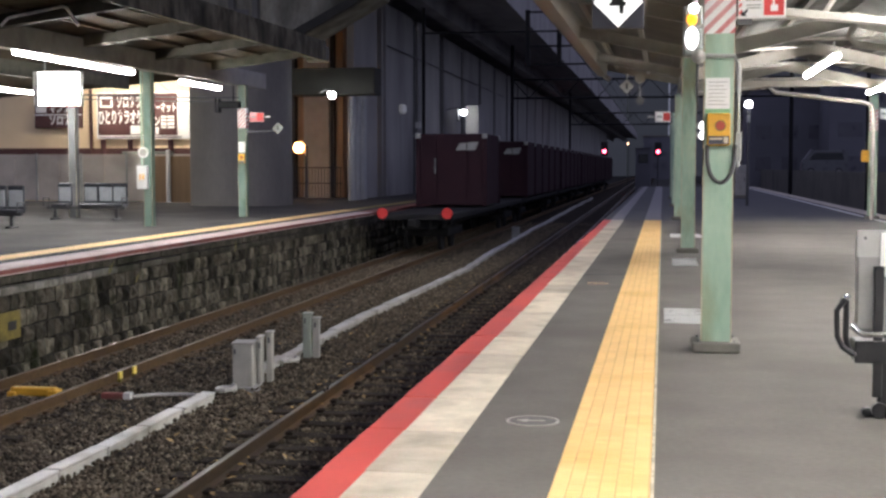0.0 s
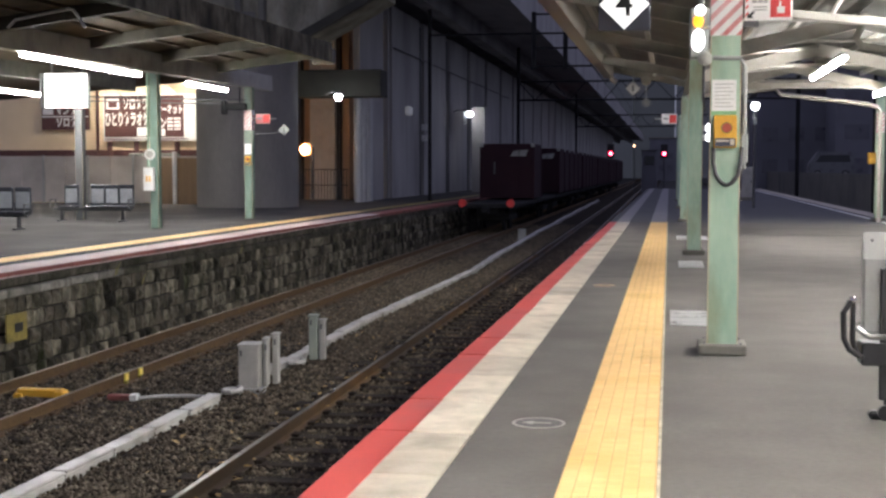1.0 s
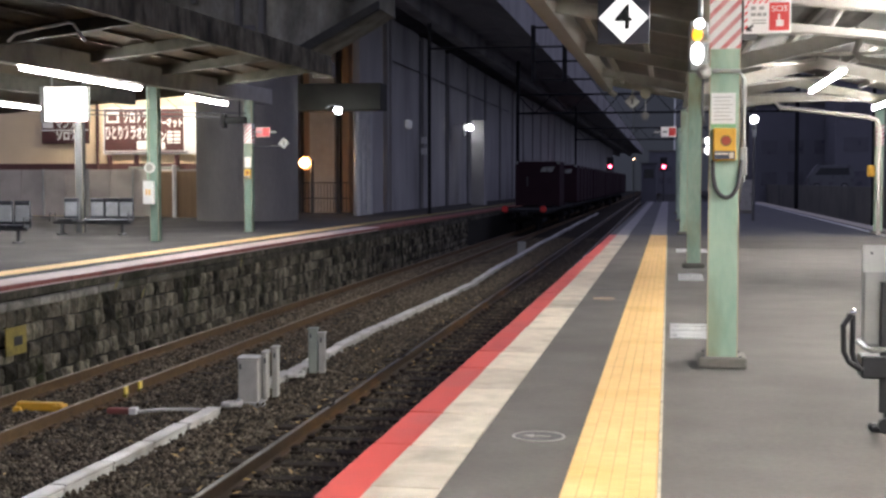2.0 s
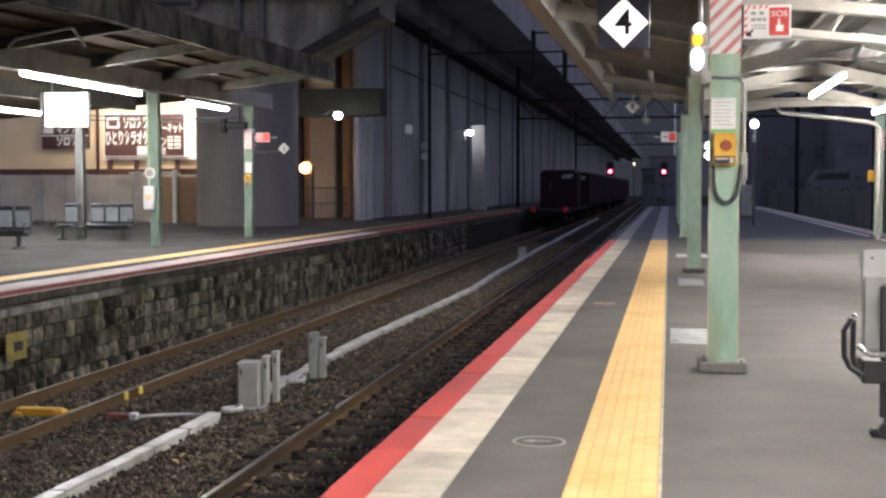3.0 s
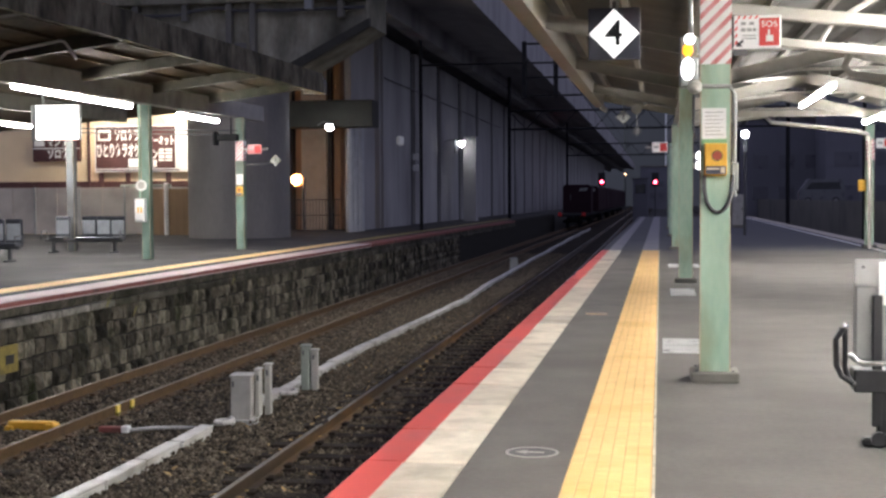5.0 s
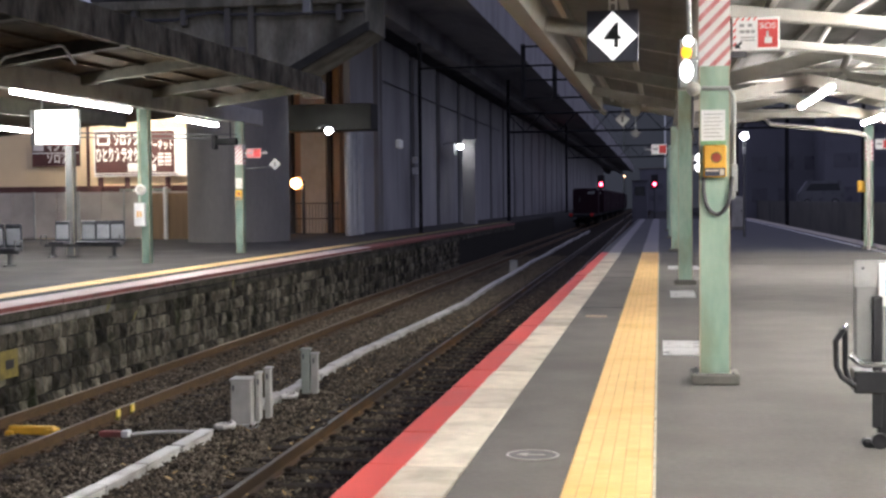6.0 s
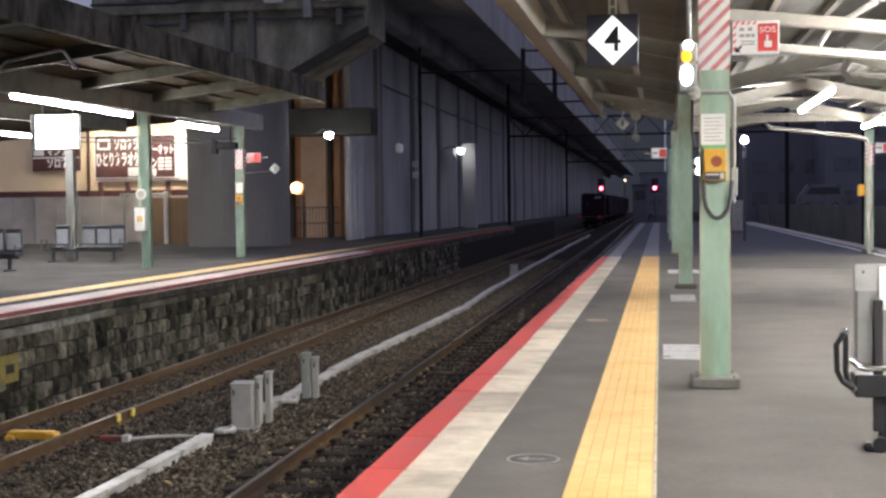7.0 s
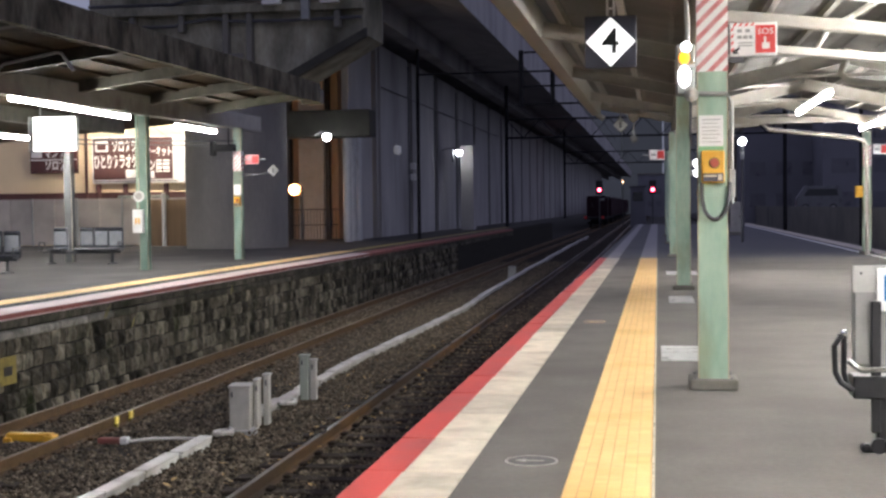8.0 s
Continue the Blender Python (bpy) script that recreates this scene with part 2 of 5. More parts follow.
def ball(bm, c, r, sub=2, scale=(1, 1, 1)):
    bmesh.ops.create_icosphere(bm, subdivisions=sub, radius=r, matrix=Matrix.LocRotScale(c, None, scale))
    return bm


def slab(bm, profile, y0, y1):
    """A prism along y with the x-z profile given in order."""
    a = [bm.verts.new((x, y0, z)) for x, z in profile]
    b = [bm.verts.new((x, y1, z)) for x, z in profile]
    k = len(profile)
    bm.faces.new(a)
    bm.faces.new(b[::-1])
    for i in range(k):
        bm.faces.new((a[i], b[i], b[(i + 1) % k], a[(i + 1) % k]))
    bmesh.ops.recalc_face_normals(bm, faces=bm.faces[:])
    return bm


def beam(bm, p, q, w, h):
    """An I-section beam from p to q, of width w and height h."""
    p, q = Vector(p), Vector(q)
    m = Matrix.Translation((p + q) / 2) @ (q - p).to_track_quat("Y", "Z").to_matrix().to_4x4()
    n = (q - p).length
    for dz, ww, hh in ((0, 0.012, h), (h / 2 - 0.008, w, 0.016), (-h / 2 + 0.008, w, 0.016)):
        bmesh.ops.create_cube(bm, size=1, matrix=m @ Matrix.LocRotScale((0, 0, dz), None, (ww, n, hh)))
    return bm


def mesh_of(name, bm, material):
    me = bpy.data.meshes.new(name)
    bm.to_mesh(me)
    bm.free()
    me.materials.append(material)
    return me


def part(name, bm, material, parent, label="", kind=""):
    ob = new(name, bm if isinstance(bm, bpy.types.Mesh) else mesh_of(name, bm, material))
    ob.parent = parent
    return tagged(ob, label=label, kind=kind)


def thing(name, label, category, at=None, group="", kind=""):
    ob = new(name)
    ob.empty_display_size = 0.1
    if at:
        ob.matrix_basis = at if isinstance(at, Matrix) else pose(*at)
    return tagged(ob, label, category, group, kind)


def solid(name, bm, material, label, category, at=None, group="", kind=""):
    ob = new(name, mesh_of(name, bm, material))
    if at:
        ob.matrix_basis = at if isinstance(at, Matrix) else pose(*at)
    return tagged(ob, label, category, group, kind)


def setting(name, bm, material, label, category):
    return solid(name, bm, material, label, category, kind="structure")


def B():
    return bmesh.new()


def letters(text, size, material, at, parent=None, name="lettering", fit=None, bold=0.0):
    """Flat raised letters with the built-in font; at: a pose whose x is the writing's way and z its face."""
    cu = bpy.data.curves.new("lettering", "FONT")
    cu.offset = bold
    cu.body, cu.size, cu.extrude, cu.align_x, cu.align_y = text, size, 0.002, "CENTER", "CENTER"
    tmp = bpy.data.objects.new("lettering_source", cu)
    scene.collection.objects.link(tmp)
    bpy.context.view_layer.update()
    me = bpy.data.meshes.new_from_object(tmp.evaluated_get(bpy.context.evaluated_depsgraph_get()))
    bpy.data.objects.remove(tmp)
    if fit:
        xs = [v.co.x for v in me.vertices]
        wide = max(xs) - min(xs)
        for v in me.vertices:
            v.co.x *= fit / wide
    me.materials.clear()
    me.materials.append(material)
    ob = new(name, me)
    ob.parent = parent
    ob.matrix_basis = at
    return ob


FACE_CAMERA = Euler((radians(90), 0, 0)).to_matrix().to_4x4()   # writing that faces -y


def facing(x, y, z):
    return Matrix.Translation((x, y, z)) @ FACE_CAMERA

# ---- ground, tracks ----
EDGE, LEFT_EDGE = -1.608, -9.2
LIT_END, PLAT_END = 35.8, 98.0
RAIL_Z, BED_Z = -1.15, -1.33

setting("ground", box(B(), -400, 400, -60, 1200, -2.2, -1.6), EARTH, "dark bare ground around the railway", "ground")


def ballast_bed():
    bm = B()
    nx, ny = 48, 420
    xs = [LEFT_EDGE + 0.02 + (EDGE - 0.3 - LEFT_EDGE) * i / nx for i in range(nx + 1)]
    ys = [-12 + 0.2 * j if j < 300 else 48 + (j - 300) * 3.0 for j in range(ny + 1)]
    rows = []
    for y in ys:
        row = []
        for x in xs:
            crown = 0.02 * math.exp(-((x + 3.42) / 1.0) ** 2) + 0.05 * math.exp(-((x + 7.4) / 1.0) ** 2) + 0.04 * math.exp(-((x + 5.3) / 0.7) ** 2)
            ditch = 0.22 / (1 + math.exp((x - LEFT_EDGE - 0.62) / 0.07))
            z = BED_Z - 0.03 - ditch + crown + 0.05 * noise.noise((x * 0.9, y * 0.7, 0)) + 0.02 * noise.noise((x * 5, y * 5, 3))
            row.append(bm.verts.new((x, y, z)))
        rows.append(row)
    for a, b in zip(rows, rows[1:]):
        for i in range(nx):
            bm.faces.new((a[i], a[i + 1], b[i + 1], b[i]))
    return bm


setting("ballast_bed", ballast_bed(), BED, "brown crushed-stone bed between two platforms", "track bed")


def ballast_stones(count, y0, y1, size):
    """Loose ballast stones in one mesh."""
    rng = np.random.default_rng(5)
    x = rng.uniform(LEFT_EDGE + 0.78, EDGE - 0.35, count)
    y = y0 + (y1 - y0) * rng.random(count) ** 1.9
    near_track = (x > -4.35) & (x < -2.3)
    base = np.array([(1, 0, 0), (-1, 0, 0), (0, 1, 0), (0, -1, 0), (0, 0, 0.8), (0, 0, -0.8)])
    tri = np.array([(0, 2, 4), (2, 1, 4), (1, 3, 4), (3, 0, 4), (2, 0, 5), (1, 2, 5), (3, 1, 5), (0, 3, 5)])
    crown = 0.02 * np.exp(-((x + 3.42) / 1.0) ** 2) + 0.05 * np.exp(-((x + 7.4) / 1.0) ** 2) + 0.04 * np.exp(-((x + 5.3) / 0.7) ** 2)
    z = BED_Z - 0.015 + crown + rng.uniform(-0.02, 0.03, count)
    z = z - np.where(near_track, 0.014, 0.0)
    r = size * rng.uniform(0.55, 1.35, count)
    ang = rng.uniform(0, 6.28, count)
    v = base[None] * rng.uniform(0.6, 1.25, (count, 6, 1)) * r[:, None, None]
    c, s = np.cos(ang)[:, None], np.sin(ang)[:, None]
    v = np.stack([v[..., 0] * c - v[..., 1] * s, v[..., 0] * s + v[..., 1] * c, v[..., 2]], -1)
    v += np.stack([x, y, z], -1)[:, None]
    f = (tri[None] + 6 * np.arange(count)[:, None, None]).reshape(-1, 3)
    me = bpy.data.meshes.new("ballast_stones")
    me.from_pydata(v.reshape(-1, 3).tolist(), [], f.tolist())
    me.materials.append(BALLAST)
    return tagged(new("ballast_stones", me), "loose brown and grey crushed stones between the rails", "ballast", kind="stuff")


ballast_stones(125000, 8.0, 64.0, 0.029)


def litter():
    """Dry leaves and scraps scattered over the ballast, in one mesh."""
    bm = B()
    rng = random.Random(21)
    for k in range(420):
        x = rng.uniform(-6.3, EDGE - 0.4) if k % 3 else rng.gauss(-4.02, 0.2)
        y = 8.5 + 22 * rng.random() ** 1.3
        s = rng.uniform(0.014, 0.048)
        m = pose(x, y, BED_Z + rng.uniform(0.055, 0.085), rng.uniform(-25, 25), rng.uniform(-25, 25), rng.uniform(0, 360))
        pts = [(-1.2, 0, 0), (0, -0.5, 0.12), (1.3, 0, 0), (0, 0.55, 0.15)]
        bm.faces.new([bm.verts.new(m @ Vector((a * s, b * s, c * s))) for a, b, c in pts])
    return bm


LEAF = surface("dry_leaf", (0.28, 0.17, 0.06), (0.48, 0.34, 0.15), 9.0, 0.85, bump=0.1, per_piece=0.5)
solid("leaf_litter", litter(), LEAF, "dry brown leaves scattered over the ballast", "leaves", kind="stuff")


def rail_mesh(y0, y1, side, head):
    bm = B()
    prof = [(-0.0635, -0.153), (0.0635, -0.153), (0.0635, -0.140), (0.010, -0.122), (0.010, -0.045), (0.0325, -0.035), (0.0325, -0.008),
            (0.026, 0.0), (-0.026, 0.0), (-0.0325, -0.008), (-0.0325, -0.035), (-0.010, -0.045), (-0.010, -0.122), (-0.0635, -0.140)]
    slab(bm, prof, y0, y1)
    me = mesh_of("rail", bm, side)
    me.materials.append(head)
    for p in me.polygons:
        if p.normal.z > 0.9 and p.center.z > -0.01:
            p.material_index = 1
    return me


def track(x, turn, name, label, side, head):
    t = thing(name, label, "railway track", pose(x, 0, 0, 0, 0, turn), kind="structure")
    rm = rail_mesh(-12, 420, side, head)
    for dx in (-0.565, 0.565):
        part("rail", rm, None, t).location = (dx, 0, RAIL_Z)
    bm = B()
    box(bm, -1.0, 1.0, -0.11, 0.11, -0.14, 0, 0.012)
    sm = mesh_of("sleeper", bm, SLEEPER)
    rng = random.Random(int(-x * 10))
    for i in range(92):
        s = part("sleeper", sm, None, t)
        s.location = (rng.uniform(-0.03, 0.03), 6.0 + 0.62 * i, RAIL_Z - 0.151)
        s.rotation_euler = (0, 0, rng.uniform(-0.012, 0.012))
    cl = mesh_of("rail_clip", box(box(B(), -0.13, -0.05, -0.07, 0.07, 0, 0.035, 0.008), 0.05, 0.13, -0.07, 0.07, 0, 0.035, 0.008), RAIL_RUST if side == RAIL_RUST else SLEEPER)
    for i, dx in product(range(40), (-0.565, 0.565)):
        part("rail_clip", cl, None, t).location = (dx, 6.0 + 0.62 * i, RAIL_Z - 0.151)
    return t


track(-3.215, 0.34, "track_1", "narrow-gauge track with dull dark rails beside the platform", DARK_RAIL, DARK_RAIL_TOP)
track(-7.40, 0.0, "track_2", "narrow-gauge track with rusty rails along the stone wall", RAIL_RUST, RAIL_TOP)


def cable_trough():
    t = thing("cable_trough", "white concrete cable trough lying on the ballast between the tracks", "cable trough")
    body = mesh_of("trough_block", box(box(B(), -0.07, 0.07, -0.49, 0.49, -0.12, 0.03, 0.008), -0.082, 0.082, -0.488, 0.488, 0.032, 0.062, 0.01), TROUGH)
    rng = random.Random(3)
    ys, xs = (4, 15, 22, 27, 34, 48, 90, 120), (-5.22, -5.24, -5.31, -5.20, -5.14, -5.42, -5.9, -6.1)
    line = [float(np.interp(4.0 + k, ys, xs)) for k in range(112)]
    for i in range(110):
        y = 4.0 + i
        if i in (11, 12):
            continue
        s = part("trough_block", body, None, t)
        s.location = (line[i] + 0.03 * math.sin(y * 0.42) + rng.uniform(-0.018, 0.018), y, -1.26 + rng.uniform(-0.01, 0.01))
        s.rotation_euler = (rng.uniform(-0.008, 0.008), rng.uniform(-0.03, 0.03), line[max(i - 1, 0)] / 2 - line[i + 1] / 2 + rng.uniform(-0.02, 0.02))
    for cx, cy in ((-5.16, 14.85), (-5.06, 17.25)):
        turn = [(cx + 0.10 * math.cos(a / 10 * math.tau), cy + 0.16 * math.sin(a / 10 * math.tau), -1.23 + 0.003 * a) for a in range(13)]
        part("cable_hose", pipe(B(), turn, 0.028), TROUGH, t, "loose coil of pale corrugated cable hose")
    part("cable_hose", pipe(B(), [(-5.24, 15.75, -1.22), (-5.20, 16.2, -1.19), (-5.26, 16.7, -1.22)], 0.05), TROUGH, t)
    return t


cable_trough()


# ---- platforms ----
def platform_here():
    body = setting("platform_near", slab(B(), [(EDGE + 0.12, -1.7), (6.6, -1.7), (6.6, -0.03), (EDGE + 0.12, -0.03)], -12, PLAT_END), CONCRETE, "concrete body of the near platform", "platform")
    top = setting("platform_floor", box(B(), -1.045, 6.1, -12, LIT_END, -0.03, 0.0), ASPHALT, "grey asphalt platform floor, patched and worn", "floor")
    # Past LIT_END the shade is put into floor and strip colours.
    setting("platform_floor_far", box(B(), -1.045, 6.1, LIT_END, PLAT_END, -0.03, -0.004), SHADE_JOINT_ASPHALT, "asphalt of the unlit platform end, shade put into its colour", "floor")
    blk = mesh_of("coping_block", box(B(), 0, 0.56, 0.010, 0.990, -0.16, 0, 0.010), COPING)
    red = mesh_of("red_band", box(B(), 0.004, 0.213, 0.006, 0.994, -0.05, 0.003), RED_PAINT)
    rng = random.Random(8)
    for i in range(48):
        b = part("coping_block", blk, None, body)
        b.location = (EDGE + rng.uniform(-0.006, 0.006), -12 + i, rng.uniform(-0.004, 0.002))
        b.rotation_euler = (0, 0, rng.uniform(-0.002, 0.002))
        part("red_band", red, None, b)
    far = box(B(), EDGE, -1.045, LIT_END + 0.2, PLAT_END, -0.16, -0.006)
    part("coping_far", far, SHADE_JOINT_ASPHALT, body)
    part("edge_strip_far", box(B(), -1.42, -1.08, LIT_END + 0.2, PLAT_END, -0.05, 0.0), SHADED_STRIP, body, "edge strip dulled in colour for the unlit end")
    part("tactile_strip_far", box(B(), -0.49, -0.05, LIT_END, PLAT_END, -0.05, 0.004), SHADED_STRIP, body, "tactile strip dulled in colour for the unlit end")
    # yellow tiles with truncated domes, and the raised bar on the side away from the edge
    bm = B()
    box(bm, -0.487, -0.043, 0.0015, 0.2985, -0.02, 0.004)
    for i, j in product(range(6), range(5)):
        x = -0.449 + 0.0722 * i
        w = 0.0325 if i < 5 else 0.035
        bmesh.ops.create_cone(bm, cap_ends=True, segments=4, radius1=0.0285 * math.sqrt(2), radius2=0.0275 * math.sqrt(2), depth=0.004,
                              matrix=Matrix.LocRotScale((x, 0.03 + 0.06 * j, 0.0055), None, (w / 0.0285, 1.04, 1)) @ pose(0, 0, 0, 0, 0, 45))
    tile = mesh_of("tactile_tile", bm, TILE_GROUT)
    tile.materials.append(YELLOW_TILE)
    for p in tile.polygons:
        if p.center.z > 0.0045:
            p.material_index = 1
    line = mesh_of("white_edge_line", box(B(), -0.042, -0.026, 0.001, 0.2990, -0.02, 0.0035), EDGE_LINE)
    for i in range(118):
        y = 0.4 + 0.3 * i
        t = part("tactile_tile", tile, None, top)
        t.location = (0, y, 0.0005 * (i % 3))
        part("white_edge_line", line, None, t)
    for y, x0, x1 in ((24.4, -1.05, -0.50), (17.6, -1.05, -0.50), (29.5, 0.0, 6.0)):
        part("floor_joint", box(B(), x0, x1, y - 0.035, y + 0.035, -0.01, 0.0025), SHADE_JOINT_ASPHALT, top, "dark patched joint")
    part("tactile_strip_rear", box(B(), -0.485, -0.04, -12, 0.4, -0.02, 0.006), YELLOW_TILE, top)
    return body


platform_here()

# far side of the near platform: edge line and the unlit track bed beyond
setting("platform_edge_line", box(B(), 5.72, 5.86, 2, PLAT_END, -0.02, 0.006), WHITE_LINE, "pale line along the far platform edge", "edge line")
setting("platform_coping_right", box(B(), 6.1, 6.62, -12, PLAT_END, -0.16, 0.0), COPING, "pale stone edge of the platform", "platform edge")


FADED_RED = surface("faded_red_paint", (0.20, 0.06, 0.05), (0.28, 0.09, 0.075), 5.0, 0.8, bump=0.1, stain=(0.10, 0.06, 0.045), stain_amount=0.9)
MOSSY = surface("mossy_concrete", (0.04, 0.038, 0.026), (0.14, 0.128, 0.10), 3.0, 0.92, grain=14, bump=0.5, stain=(0.022, 0.024, 0.012), stain_amount=0.95, per_piece=0.35, spec=0.12)
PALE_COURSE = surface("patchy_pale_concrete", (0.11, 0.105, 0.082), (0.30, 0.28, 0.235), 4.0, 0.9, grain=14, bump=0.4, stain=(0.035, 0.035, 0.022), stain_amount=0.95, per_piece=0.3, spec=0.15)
PINK_LINE = surface("faded_pink_paint", (0.50, 0.40, 0.38), (0.60, 0.48, 0.45), 4.0, 0.65, bump=0.1, stain=(0.4, 0.22, 0.2), stain_amount=0.5, per_piece=0.08)


LEFT_ASPHALT = surface("darker_asphalt", (0.045, 0.043, 0.042), (0.078, 0.075, 0.073), 1.3, 0.9, grain=20, bump=0.3, stain=(0.15, 0.145, 0.14), stain_amount=0.4, spec=0.15)


def platform_left():
    body = setting("platform_left", slab(B(), [(-30, -1.7), (LEFT_EDGE - 0.12, -1.7), (LEFT_EDGE - 0.12, -0.03), (-30, -0.03)], -5, 115), MORTAR, "body of the opposite platform", "platform")
    setting("platform_left_floor", box(B(), -30, LEFT_EDGE - 0.62, -5, 115, -0.03, 0.0), LEFT_ASPHALT, "grey asphalt floor of the opposite platform", "floor")
    cop = mesh_of("coping_block", box(B(), -0.60, 0, 0.004, 0.996, -0.10, 0, 0.007), PINK_LINE)
    # Far blocks take a darker red, the dimness put into the colour.
    cop_dim = mesh_of("coping_block", box(B(), -0.60, 0, 0.004, 0.996, -0.10, 0, 0.007), FADED_RED)
    red = mesh_of("red_band", box(B(), -0.012, 0.006, 0.004, 0.996, -0.075, -0.012), FADED_RED)
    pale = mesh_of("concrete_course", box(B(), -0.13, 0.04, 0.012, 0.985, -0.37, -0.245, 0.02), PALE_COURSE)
    low = mesh_of("concrete_course", box(B(), -0.13, 0.035, 0.012, 0.985, -0.37, -0.24, 0.02), MOSSY)
    upper = mesh_of("concrete_course", box(B(), -0.13, 0.02, 0.004, 0.996, -0.225, -0.105, 0.012), MOSSY)
    rng = random.Random(9)
    for i in range(75):
        b = part("coping_block", cop if i < 33 else cop_dim, None, body)
        b.location = (LEFT_EDGE + rng.uniform(-0.006, 0.006), 8 + i, rng.uniform(-0.003, 0.003))
        part("red_band", red, None, b)
        # Paler course blocks from y 14 to 21 only, mossy ones elsewhere.
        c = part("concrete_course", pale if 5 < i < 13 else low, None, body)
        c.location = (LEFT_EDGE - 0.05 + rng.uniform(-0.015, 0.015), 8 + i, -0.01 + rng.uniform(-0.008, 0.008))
        part("concrete_course", upper, None, body).location = (LEFT_EDGE - 0.05 + rng.uniform(-0.01, 0.01), 8 + i, -0.005)
    strip = mesh_of("tactile_tile", box(B(), LEFT_EDGE - 1.46, LEFT_EDGE - 0.96, 0.002, 0.998, -0.02, 0.006), YELLOW_TILE)
    # Far tiles take dark ochre: the dim light there is put into colour.
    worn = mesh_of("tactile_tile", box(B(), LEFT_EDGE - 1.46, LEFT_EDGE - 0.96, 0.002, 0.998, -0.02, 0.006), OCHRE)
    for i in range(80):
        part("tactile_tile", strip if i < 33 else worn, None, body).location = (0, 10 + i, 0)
    # rough squared stones of the retaining wall
    kinds = []
    for k in range(7):
        bm = box(B(), -0.12, 0.0, -0.5, 0.5, -0.5, 0.5)
        bmesh.ops.subdivide_edges(bm, edges=bm.edges[:], cuts=1, use_grid_fill=True)
        for v in bm.verts:
            inner = max(abs(v.co.y), abs(v.co.z)) < 0.4
            v.co.y *= 1 - 0.08 * rng.random()
            v.co.z *= 1 - 0.10 * rng.random()
            if v.co.x > -0.05:
                v.co.x += 0.014 * rng.random() + (0.02 if inner else -0.015)
        kinds.append(mesh_of("stone", bm, STONE))
    n = 0
    bulk = B()
    for row in range(5):
        y = 13.5 + 0.13 * row
        z = -0.495 - 0.265 * row
        while y < 60:
            w = rng.uniform(0.2, 0.44)
            me = rng.choice(kinds)
            m = Matrix.LocRotScale((LEFT_EDGE - 0.06, y + w / 2, z), Euler((rng.uniform(-0.10, 0.10), rng.uniform(-0.05, 0.05), 0)), (1.25, w * rng.uniform(0.88, 0.98), 0.275 * rng.uniform(0.78, 1.0)))
            if n < 300 and y < 36:
                s = part("stone", me, None, body)
                s.matrix_basis = m
                n += 1
            else:
                bulk.from_mesh(me)
                bmesh.ops.transform(bulk, matrix=m, verts=bulk.verts[-len(me.vertices):])
            y += w
    part("stones_far", bulk, STONE, body, kind="stuff")
    part("wall_far", box(B(), LEFT_EDGE - 0.11, LEFT_EDGE - 0.05, 60, 115, -1.6, -0.1), MORTAR, body)
    return body


platform_left()

# track and low fence beyond the near platform
setting("ground_right", box(B(), 6.62, 60, -12, 400, -1.6, -1.25), EARTH, "dark track bed beyond the platform", "ground")


# ---- roofs ----
ROOF_FALL = 0.6      # degrees by which both roofs fall towards the near end


